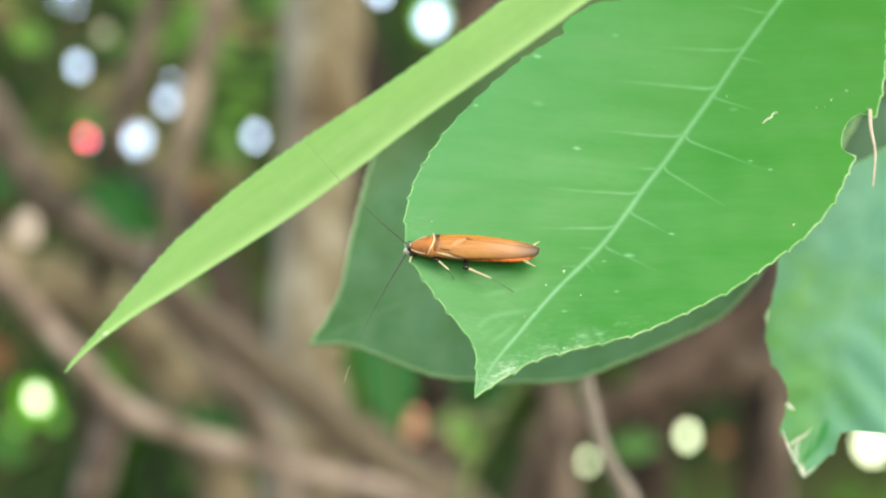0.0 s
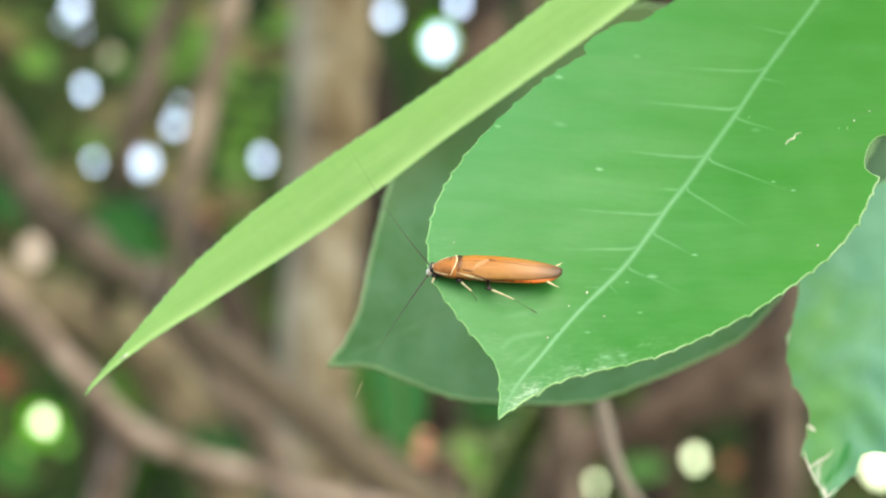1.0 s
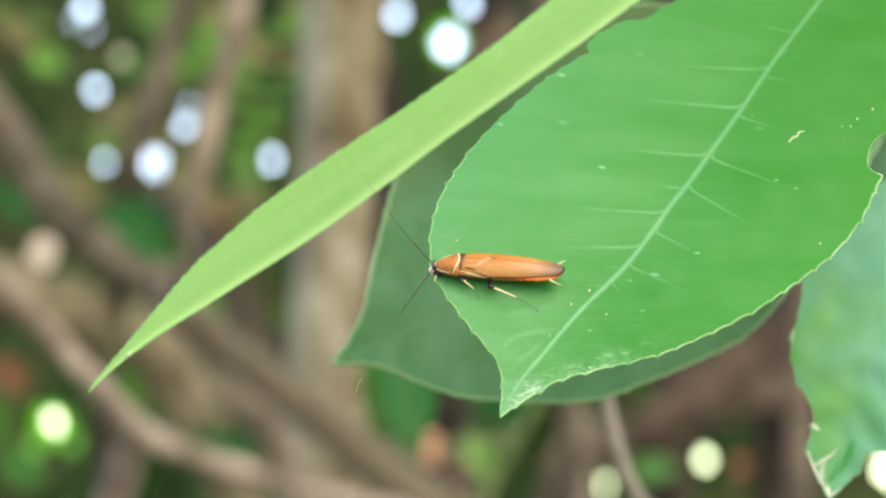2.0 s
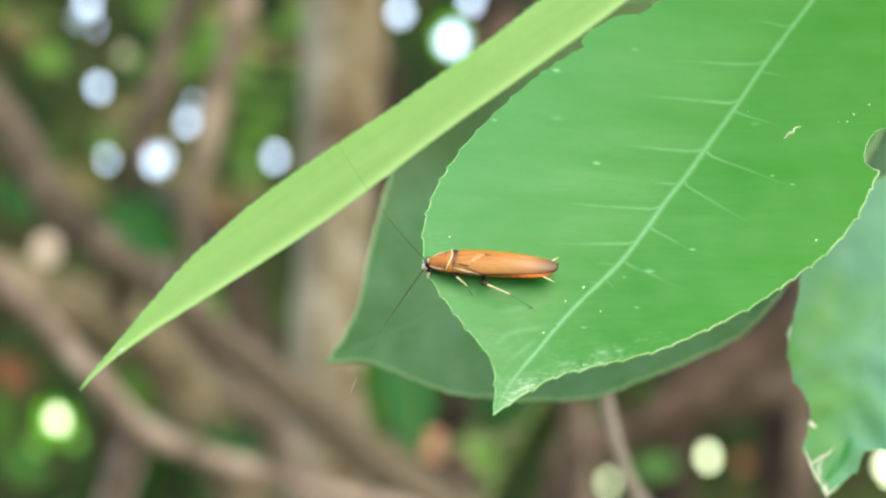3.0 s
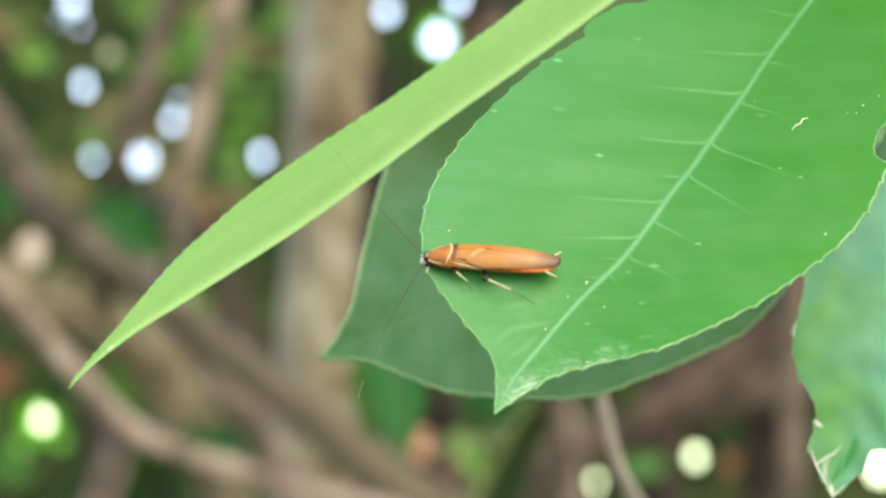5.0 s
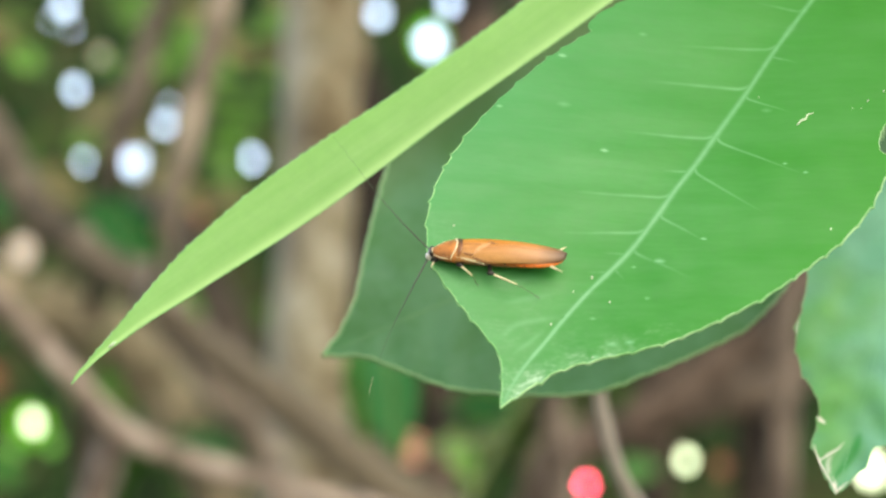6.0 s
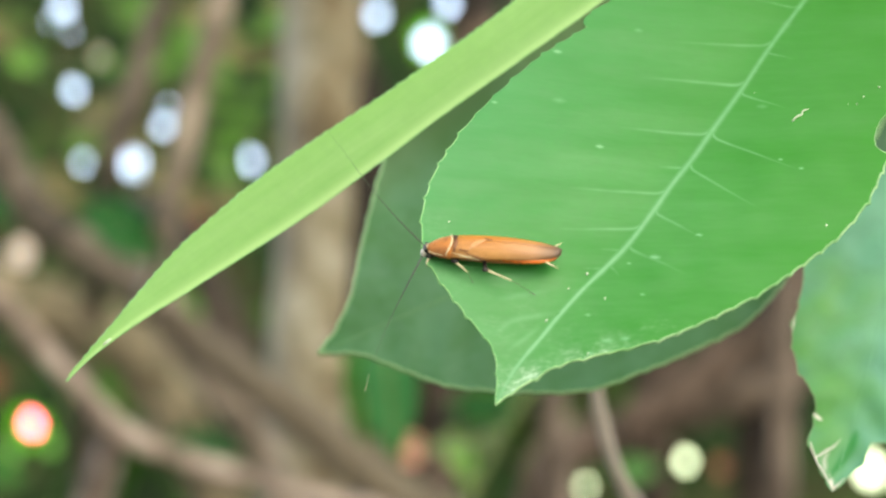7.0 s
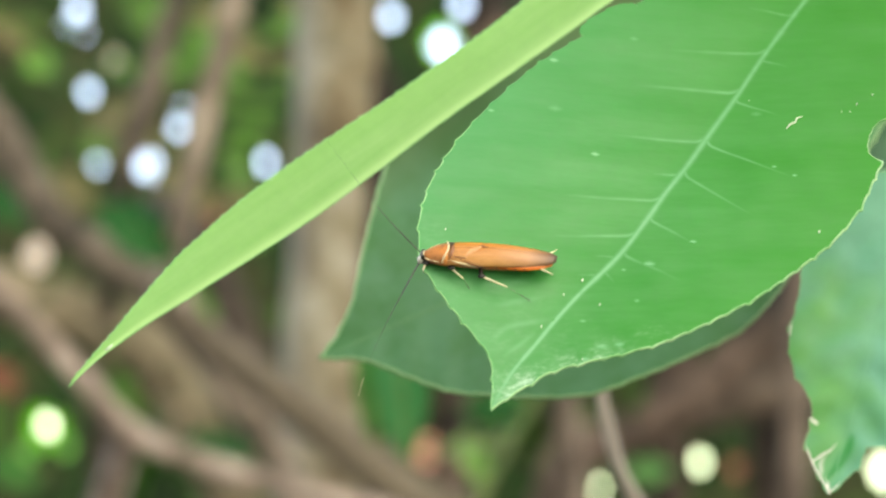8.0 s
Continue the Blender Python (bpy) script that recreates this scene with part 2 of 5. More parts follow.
EARTH = surface("earth and litter", [(0.3, (0.05, 0.037, 0.025)), (0.7, (0.12, 0.09, 0.06))], 3, 40, 0.95, 0.8, 0.02)
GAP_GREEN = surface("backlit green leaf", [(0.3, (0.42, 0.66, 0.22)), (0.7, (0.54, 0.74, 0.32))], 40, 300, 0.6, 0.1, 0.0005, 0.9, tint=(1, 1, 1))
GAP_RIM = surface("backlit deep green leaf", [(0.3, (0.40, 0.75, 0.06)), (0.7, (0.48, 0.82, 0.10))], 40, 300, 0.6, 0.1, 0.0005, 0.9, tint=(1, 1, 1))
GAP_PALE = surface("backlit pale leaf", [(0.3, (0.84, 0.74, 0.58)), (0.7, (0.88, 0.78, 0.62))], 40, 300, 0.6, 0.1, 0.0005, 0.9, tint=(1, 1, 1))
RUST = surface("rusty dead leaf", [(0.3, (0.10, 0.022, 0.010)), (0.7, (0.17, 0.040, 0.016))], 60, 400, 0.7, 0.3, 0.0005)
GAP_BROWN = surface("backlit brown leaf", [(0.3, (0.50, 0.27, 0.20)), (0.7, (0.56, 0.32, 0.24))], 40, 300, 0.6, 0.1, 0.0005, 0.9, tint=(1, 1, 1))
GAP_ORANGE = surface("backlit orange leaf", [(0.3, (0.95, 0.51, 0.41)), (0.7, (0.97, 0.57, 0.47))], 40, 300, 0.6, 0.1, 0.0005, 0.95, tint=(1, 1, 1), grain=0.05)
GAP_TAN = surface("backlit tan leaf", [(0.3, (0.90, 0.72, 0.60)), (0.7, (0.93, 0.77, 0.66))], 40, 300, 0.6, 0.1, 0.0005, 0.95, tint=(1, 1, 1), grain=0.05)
# the insect
# Pinkish stops and the rear fade paint in a soft sheen on the amber
AMBER = surface("amber wing case", [(0.30, (0.41, 0.145, 0.027)), (0.48, (0.55, 0.245, 0.066)), (0.68, (0.63, 0.325, 0.125))], 1300, 5000, 0.36, 0.2, 0.00005, 0.10, 0.42, tint=(1.2, 1.0, 0.6), grain=0.12, streak=(0, 9.0), fade=[(0, -0.0004, -0.0032, (0.49, 0.250, 0.125)), (1, 0.00010, -0.00070, (0.58, 0.215, 0.020)), (0, 0.0022, 0.0037, (0.24, 0.080, 0.020)), (0, -0.0030, -0.0052, (0.095, 0.062, 0.050))])
WING_PALE = surface("pinkish wing fold", [(0.35, (0.58, 0.28, 0.11)), (0.65, (0.66, 0.36, 0.17))], 1300, 5000, 0.36, 0.2, 0.00005, 0.1, 0.42, grain=0.1)
SHIELD = surface("amber shield", [(0.35, (0.30, 0.120, 0.040)), (0.65, (0.58, 0.215, 0.050))], 1100, 5000, 0.3, 0.2, 0.00005, 0.0, 0.5)
CREAM = surface("cream chitin", [(0.3, (0.72, 0.60, 0.34)), (0.7, (0.82, 0.72, 0.48))], 2000, 6000, 0.45, 0.1, 0.00003)
FACE = surface("greyish pale face", [(0.3, (0.52, 0.48, 0.42)), (0.7, (0.68, 0.63, 0.57))], 2500, 6000, 0.4, 0.1, 0.00003)
FEELER_SKIN = surface("greyish feeler", [(0.3, (0.045, 0.045, 0.030)), (0.7, (0.07, 0.072, 0.05))], 2000, 6000, 0.5, 0.1, 0.00003, fade=[(0, 0.0025, 0.0075, (0.075, 0.125, 0.055))])
BLACK = surface("black chitin", [(0.3, (0.010, 0.008, 0.007)), (0.7, (0.025, 0.018, 0.014))], 2000, 6000, 0.35, 0.1, 0.00003)
DUSKY = surface("dusky brown chitin", [(0.3, (0.060, 0.045, 0.035)), (0.7, (0.10, 0.08, 0.06))], 2000, 6000, 0.45, 0.1, 0.00003)
UMBER = surface("dark brown chitin", [(0.3, (0.050, 0.024, 0.012)), (0.7, (0.085, 0.040, 0.018))], 2000, 6000, 0.45, 0.1, 0.00003)
SHANK = surface("dull olive chitin", [(0.3, (0.085, 0.110, 0.045)), (0.7, (0.12, 0.15, 0.065))], 2000, 6000, 0.5, 0.1, 0.00003)
AMBER_DARK = surface("dark amber", [(0.3, (0.16, 0.050, 0.012)), (0.7, (0.22, 0.075, 0.02))], 1500, 5000, 0.35, 0.1, 0.00003)
BELLY = surface("orange red abdomen", [(0.3, (0.68, 0.14, 0.016)), (0.7, (0.78, 0.22, 0.035))], 1200, 5000, 0.35, 0.2, 0.00005)

SKY_GLOW = bpy.data.materials.new("glowing sky panel")
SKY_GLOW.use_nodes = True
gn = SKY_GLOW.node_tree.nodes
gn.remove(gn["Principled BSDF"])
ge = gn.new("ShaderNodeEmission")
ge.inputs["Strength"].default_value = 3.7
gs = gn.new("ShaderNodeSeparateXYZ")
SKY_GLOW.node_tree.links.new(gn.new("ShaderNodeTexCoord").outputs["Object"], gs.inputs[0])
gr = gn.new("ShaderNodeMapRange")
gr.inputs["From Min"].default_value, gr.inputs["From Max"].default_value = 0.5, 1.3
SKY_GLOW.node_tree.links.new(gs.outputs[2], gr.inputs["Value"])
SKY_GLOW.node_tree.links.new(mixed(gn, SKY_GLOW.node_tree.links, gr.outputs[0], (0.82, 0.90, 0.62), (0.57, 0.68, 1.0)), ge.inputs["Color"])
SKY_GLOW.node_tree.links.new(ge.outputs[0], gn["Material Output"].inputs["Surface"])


RED_GLOW = bpy.data.materials.new("glowing red lens")
RED_GLOW.use_nodes = True
rp = RED_GLOW.node_tree.nodes["Principled BSDF"]
rp.inputs["Base Color"].default_value = (0.55, 0.02, 0.03, 1)
rp.inputs["Roughness"].default_value = 0.2
rp.inputs["Emission Color"].default_value = (1.0, 0.075, 0.165, 1)
rp.inputs["Emission Strength"].default_value = 15.0


# ---------------------------------------------------------------- mesh helpers
def mesh_object(name, verts, faces, material, parent=None, label="", smooth=True):
    me = bpy.data.meshes.new(name)
    me.from_pydata([tuple(v) for v in verts], [], faces)
    if smooth:
        me.polygons.foreach_set("use_smooth", [True] * len(me.polygons))
    me.materials.append(material)
    me.update()
    ob = new(name, me)
    if parent:
        ob.parent = parent
    if label:
        ob["label"] = label
    return ob


def tube_data(points, radii, sides=8, flat=1.0):
    """Verts and faces of a closed tube through points; flat squeezes it along its second axis."""
    pts = [Vector(p) for p in points]
    verts, faces = [], []
    side = None
    for i, p in enumerate(pts):
        ahead = (pts[min(i + 1, len(pts) - 1)] - pts[max(i - 1, 0)]).normalized()
        if side is None:
            side = ahead.orthogonal().normalized()
        side = (side - ahead * side.dot(ahead)).normalized()
        up = ahead.cross(side)
        for k in range(sides):
            a = 2 * math.pi * k / sides
            verts.append(p + (side * math.cos(a) + up * math.sin(a) * flat) * radii[i])
    for i in range(len(pts) - 1):
        for k in range(sides):
            a, b = i * sides + k, i * sides + (k + 1) % sides
            faces.append((a, b, b + sides, a + sides))
    faces.append(tuple(range(sides - 1, -1, -1)))
    faces.append(tuple(range((len(pts) - 1) * sides, len(pts) * sides)))
    return verts, faces


def tube(name, points, radii, material, parent=None, label="", sides=8, flat=1.0):
    return mesh_object(name, *tube_data(points, radii, sides, flat), material, parent, label)


def curve_value(profile, s):
    """A smooth curve through (s, value) pairs."""
    if s <= profile[0][0]:
        return profile[0][1]
    if s >= profile[-1][0]:
        return profile[-1][1]
    i = max(k for k, p in enumerate(profile) if p[0] <= s)
    i = min(i, len(profile) - 2)
    (x0, y0), (x1, y1) = profile[i], profile[i + 1]

    def slope(k):
        a, b = profile[max(k - 1, 0)], profile[min(k + 1, len(profile) - 1)]
        return (b[1] - a[1]) / (b[0] - a[0])

    h, u = x1 - x0, (s - x0) / (x1 - x0)
    return (y0 * (1 + 2 * u) * (1 - u) ** 2 + slope(i) * h * u * (1 - u) ** 2 + y1 * u * u * (3 - 2 * u) + slope(i + 1) * h * u * u * (u - 1))


def smooth_path(points, steps=6):
    """A finer run of points through the given ones, of any number of values each."""
    arr, out = [np.array(p, float) for p in points], []
    arr = [2 * arr[0] - arr[1], *arr, 2 * arr[-1] - arr[-2]]
    for i in range(1, len(arr) - 2):
        a, b, c, d = arr[i - 1:i + 3]
        t1 = max(np.linalg.norm(b[:3] - a[:3]), 1e-9) ** 0.5
        t2 = t1 + max(np.linalg.norm(c[:3] - b[:3]), 1e-9) ** 0.5
        t3 = t2 + max(np.linalg.norm(d[:3] - c[:3]), 1e-9) ** 0.5
        for k in range(steps):
            t = t1 + (t2 - t1) * k / steps
            ab, bc, cd = a + (b - a) * t / t1, b + (c - b) * (t - t1) / (t2 - t1), c + (d - c) * (t - t2) / (t3 - t2)
            abc, bcd = ab + (bc - ab) * t / t2, bc + (cd - bc) * (t - t1) / (t3 - t1)
            out.append(abc + (bcd - abc) * (t - t1) / (t2 - t1))
    return out + [arr[-2]]


def axes_pose(origin, a, n):
    """A pose with x along a and z along n as near as may be."""
    a = Vector(a).normalized()
    n = Vector(n)
    n = (n - a * n.dot(a)).normalized()
    b = n.cross(a)
    m = Matrix((a, b, n)).transposed().to_4x4()
    m.translation = Vector(origin)
    return m


class Blade:
    """The shape of a leaf in millimetres: s from the tip along the midrib, w to its left."""

    def __init__(self, length, left, right, middle=((0, 0), (1, 0)), fold=(0.0, 0.0), bend=0.0, quilt=0.0, wave=0.0, veins=(), slant=0.6, seed=0, soft=4.0):
        self.length, self.left, self.right, self.middle = length, left, right, middle
        self.fold, self.bend, self.quilt, self.wave, self.veins, self.slant = fold, bend, quilt, wave, veins, slant
        self.seed, self.soft = seed, soft

    def height(self, s, w):
        """The height of the surface over its plane."""
        off = w - curve_value(self.middle, s)
        turn = self.fold[0] if off > 0 else self.fold[1]
        turn = curve_value(turn, s) if isinstance(turn, list) else turn
        z = off * off / (abs(off) + self.soft) * math.tan(radians(turn)) + self.bend * (s / self.length) ** 2
        if self.quilt:
            z += self.quilt * (1 + 2.2 * math.exp(-(s / 11) ** 2)) * min(1, abs(off) / 2) * math.sin(2 * math.pi * (s + self.slant * abs(off)) / 4.3)
            z += 0.16 * self.quilt * min(1, abs(off) / 3) * noise.noise(((s + self.slant * abs(off)) * 1.6, off * 0.12, self.seed))
        if self.wave:
            z += self.wave * (noise.noise((s * 0.12 + self.seed, off * 0.12, self.seed)) + 0.4 * noise.noise((s * 0.4, off * 0.4, self.seed + 7)))
        return z

    def at(self, s, w, lift=0.0):
        return Vector((s, w, self.height(s, w) + lift)) * 0.001


def teeth(pitch, size, seed):
    rng = random.Random(seed)
    marks, s = [], rng.uniform(0, pitch)
    while s < 120:
        step = pitch * rng.uniform(0.7, 1.35)
        marks.append((s, step, size * rng.uniform(0.4, 1.2)))
        s += step

    def jag(s):
        for start, step, high in marks:
            if start <= s < start + step:
                u = (s - start) / step
                return high * (u / 0.12 if u < 0.12 else max(0.0, 1 - (u - 0.12) / 0.45) ** 1.4)
        return 0.0

    return jag


def ridge(name, shape, path, widths, high, material, parent, label="", sink=0.012):
    """A low rounded rib on a leaf's surface, along (s, w) pairs in millimetres."""
    verts, faces = [], []
    pts = [Vector((s, w)) for s, w in path]
    for i, p in enumerate(pts):
        way = (pts[min(i + 1, len(pts) - 1)] - pts[max(i - 1, 0)]).normalized()
        side = Vector((-way.y, way.x))
        for k, lift in ((-1, -sink), (-0.55, 0.65 * high), (0, high), (0.55, 0.65 * high), (1, -sink)):
            q = p + side * widths[i] * k
            verts.append(shape.at(q.x, q.y, lift))
    for i in range(len(pts) - 1):
        for k in range(4):
            a = 5 * i + k
            faces.append((a, a + 5, a + 6, a + 1))
    return mesh_object(name, verts, faces, material, parent, label)


def soft_rib(name, shape, path, widths, strengths, high, material, parent, label="", edge=False):
    """A low rib that blends into the blade: along (s, w) pairs in millimetres, with its half width and paleness at each."""
    verts, faces, pale = [], [], []
    pts = [Vector(p) for p in path]
    for i, p in enumerate(pts):
        way = (pts[min(i + 1, len(pts) - 1)] - pts[max(i - 1, 0)]).normalized()
        side = Vector((-way.y, way.x))
        for k in range(-4, 5):
            u = k / 4
            crest = math.exp(-(u / 0.40) ** 2) - math.exp(-(1 / 0.40) ** 2)
            if edge:  # strongest at its lower side
                crest = math.exp(-((u + 1) / 0.85) ** 2) - math.exp(-(2 / 0.85) ** 2)
            q = p + side * widths[i] * u
            verts.append(shape.at(q.x, q.y, 0.006 + high * crest))
            pale.append(strengths[i] * crest)
    for i in range(len(pts) - 1):
        for k in range(8):
            a = 9 * i + k
            faces.append((a, a + 9, a + 10, a + 1))
    ob = mesh_object(name, verts, faces, material, parent, label)
    ob.data.attributes.new("pale", "FLOAT", "POINT").data.foreach_set("value", pale)
    return ob


def soft_veins(shape, parent, material, rib_marks, veins):
    """The midrib and side veins of a broad leaf. rib_marks: s, half width, paleness; veins: side, s where it leaves, s and w of its end, half width, paleness."""
    path, widths, strengths = [], [], []
    for i in range(281):
        s = 0.3 + (shape.length - 0.3) * i / 280
        path.append((s, curve_value(shape.middle, s)))
        uneven = 1 + 0.22 * noise.noise((s * 0.9, 3.3, 0)) + 0.12 * noise.noise((s * 3.1, 1.3, 0))
        widths.append(curve_value([(a, b) for a, b, _ in rib_marks], s) * uneven)
        strengths.append(curve_value([(a, c) for a, _, c in rib_marks], s) * (1 + 0.25 * noise.noise((s * 1.7, 8.1, 0))))
    soft_rib("midrib", shape, path, widths, strengths, 0.006, material, parent, "soft pale midrib")
    for n, (s0, s1, w1, half, strength) in enumerate(veins):
        root = Vector((s0 + 1.1, curve_value(shape.middle, s0 + 1.1)))
        turn = Vector((s0, curve_value(shape.middle, s0)))
        end = Vector((s1, w1))
        path, widths, strengths = [], [], []
        for i in range(41):
            u = i / 40
            if u < 0.25:
                v = u / 0.25
                first = turn + (end - turn) * 0.12
                q = root * (1 - v) ** 2 + turn * 2 * v * (1 - v) + first * v * v
            else:
                q = turn + (end - turn) * (0.12 + 0.88 * (u - 0.25) / 0.75)
            q = q + Vector((0.10 * noise.noise((u * 2.5, n, 4)) * u, 0))
            path.append(q)
            widths.append(half * (2.3 - 0.8 * u))
            strengths.append(0.90 * strength * min(1, 0.35 + 4 * u) * (1 - u ** 1.6) * (1 + 0.5 * noise.noise((u * 6, n, 0))))
        soft_rib("vein", shape, path, widths, strengths, 0.003, material, parent, "fine pale side vein")


def leaf(name, shape, material, m, rib, rim, tooth=(2.0, 0.0), bites=(), rib_size=0.35, rim_size=0.09, rows=0.2, columns=12, thick=0.22, stalk=None, vein_size=0.13, vein_rib=None, rib_even=0.0, even_right=False, plain_from=1000.0, right_rim=1.0, rim_right=None):
    """A leaf: an Empty at its tip with blade, margins, midrib and side veins."""
    thing = new(name)
    thing.matrix_world = m
    jag = (teeth(tooth[0], tooth[1], shape.seed), teeth(tooth[0], 0.02 if even_right else tooth[1], shape.seed + 50))
    count = int(shape.length / rows)
    verts, faces, edges = [], [], ([], [])
    outlines = []
    for side, line in ((1, shape.left), (-1, shape.right)):
        plain = []
        for i in range(count + 1):
            s = shape.length * i / count
            w = curve_value(line, s)
            for part_side, centre, half, deep in bites:
                if part_side == side and abs(s - centre) < half:
                    w -= deep * (1 - ((s - centre) / half) ** 4) ** 0.5 * (1 + 0.05 * math.sin(s * 3))
            plain.append(Vector((s, side * max(side * curve_value(shape.middle, s) + 0.02, w))))
        run, toothed = 0.0, []
        for i, p in enumerate(plain):
            way = plain[min(i + 2, count)] - plain[max(i - 2, 0)]
            out = Vector((-way.y, way.x)).normalized() * side
            run += (p - plain[i - 1]).length if i else 0.0
            toothed.append(p + out * jag[0 if side > 0 else 1](run) * min(1, p.x / 1.5) * (0 if i in (0, count) else 1))
        outlines.append((plain, toothed))
    for i in range(count + 1):
        s = shape.length * i / count
        mid = curve_value(shape.middle, s)
        (left, left_tooth), (right, right_tooth) = outlines
        for k in range(-columns, columns + 1):
            u = abs(k) / (columns - 1) * 0.985
            if k in (-columns, columns):
                p = (right_tooth if k < 0 else left_tooth)[i]
                verts.append(shape.at(p.x, p.y))
            else:
                verts.append(shape.at(s, mid + ((right if k < 0 else left)[i].y - mid) * u))
        for line, p in zip(edges, (left_tooth[i], right_tooth[i])):
            line.append(shape.at(p.x, p.y, -0.5 * rim_size))
    wide = 2 * columns + 1
    for i in range(count):
        for k in range(wide - 1):
            a = i * wide + k
            faces.append((a, a + wide, a + wide + 1, a + 1))
    blade = mesh_object("blade", verts, faces, material, thing)
    shell = blade.modifiers.new("thickness", "SOLIDIFY")
    shell.thickness, shell.offset, shell.use_rim = thick * 0.001, -1, False
    for side, line in enumerate(edges):
        thin = [0.4 + 0.6 * min(1, max(0, (plain_from - shape.length * i / count) / 6)) if side == 0 else right_rim for i in range(count + 1)]
        for part_side, centre, half, _ in bites:  # no pale margin where the leaf was bitten
            if part_side == (-1 if side else 1):
                thin = [k * (0.45 if abs(shape.length * i / count - centre) < half else 1) for i, k in enumerate(thin)]
        tube("margin", line, [rim_size * 0.001 * k for k in thin], (rim_right or rim) if side else rim, thing, "thin pale leaf margin", 6)
    if rib_size:
        path, widths = [], []
        for i in range(141):
            s = 0.4 + (shape.length - 0.4) * i / 140
            path.append((s, curve_value(shape.middle, s)))
            widths.append(rib_size * (0.3 + 0.7 * ((s / shape.length) ** 0.7 * (1 - rib_even) + rib_even * min(1, s / 12))))
        if vein_rib:
            ridge("rib_base", shape, path, [1.9 * w for w in widths], 0.012, vein_rib, thing, "soft pale band along the midrib", 0.006)
        ridge("midrib", shape, path, widths, 0.10 * rib_size + 0.012, rib, thing, "pale raised midrib", 0.0)
    if stalk:
        end = m.inverted() @ Vector(stalk)
        start, way = shape.at(shape.length - 1, curve_value(shape.middle, shape.length), -0.1), Vector((1, 0, 0))
        reach = (end - start).length
        points = [start.lerp(end, (k / 12) ** 2) * (k / 12) + (start + way * reach * k / 12) * (1 - k / 12) for k in range(13)]
        tube("petiole", points, [max(rib_size, 0.2) * 0.0011 * (1 + 0.5 * k / 12) for k in range(13)], STALK, thing, "green leaf stalk", 8)
    for side, s0, slant, share in shape.veins:
        limit = curve_value(shape.left if side > 0 else shape.right, s0)
        far = limit * 0.62 * share
        path, widths = [], []
        for i in range(25):
            u = i / 24
            off = far * u
            path.append((s0 - slant * off - 0.02 * off * off, curve_value(shape.middle, s0) + side * off))
            widths.append(vein_size * (1.5 - 1.4 * u ** 0.7))
        ridge("vein", shape, path, widths, 0.010, vein_rib or rib, thing, "fine pale side vein", 0.004)
    return thing


# ---------------------------------------------------------------- setting
def ground():
    n, size = 60, 60.0
    verts, faces = [], []
    for j in range(n + 1):
        for i in range(n + 1):
            x, y = (2 * i / n - 1), (2 * j / n - 1)
            x, y = size * x * abs(x), size * y * abs(y)
            verts.append((x, y, 0.03 * noise.noise((x, y, 0.0)) - 0.03))
    for j in range(n):
        for i in range(n):
            a = j * (n + 1) + i
            faces.append((a, a + 1, a + n + 2, a + n + 1))
    ob = mesh_object("ground", verts, faces, EARTH)
    tagged(ob, "dark brown earth with leaf litter", "ground", kind="structure")


RIMMED = [(-0.367, 1.041, 1.0), (-0.004, 1.390, 1.15)]
WHITE_GAPS = [(0.230, 1.009, 0.95), (0.139, 0.986, 0.62), (-0.326, 1.346, 0.85), (-0.271, 1.279, 1.55), (-0.245, 1.313, 0.82), (-0.240, 1.331, 0.42), (-0.258, 1.297, 0.5), (-0.133, 1.326, 0.8), (-0.347, 1.408, 0.32), (-0.329, 1.400, 0.36), (-0.165, 1.282, 0.85), (-0.004, 1.390, 2.6),
              (-0.0505, 1.414, 1.0), (-0.367, 1.041, 2.7), (0.398, 1.001, 1.8), (-0.336, 1.421, 0.95), (0.014, 1.425, 0.95), (-0.318, 1.2795, 0.63)]
# leaves that close a gap: label, size of the gap, length and width, material
GAP_LEAVES = [("pale green leaf lit from behind", 1.15, 0.032, 0.027, GAP_PALE), ("withered brown leaf lit from behind", 1.35, 0.036, 0.032, GAP_BROWN), ("bright green leaf lit from behind", 1.3, 0.030, 0.024, GAP_GREEN),
              ("withered orange-brown leaf lit from behind", 2.1, 0.040, 0.036, GAP_ORANGE), ("withered pinkish-tan leaf lit from behind", 1.8, 0.040, 0.036, GAP_TAN)]
DIM_GAPS = [(0.021, 1.380, 2), (-0.347, 1.024, 2), (-0.382, 1.020, 2), (-0.302, 1.3735, 0),
            (0.262, 1.004, 1), (-0.213, 1.228, 1), (-0.374, 1.197, 4), (-0.0155, 1.019, 3)]


def thicket_top(x):
    """The uneven height of the thicket's crown."""
    return 0.5 + 1.75 * max(0.0, 1 - (abs(x) / 2.05) ** 3) + 0.28 * noise.noise((x * 1.6, 3.1, 0)) + 0.12 * noise.noise((x * 5.0, 7.7, 0))


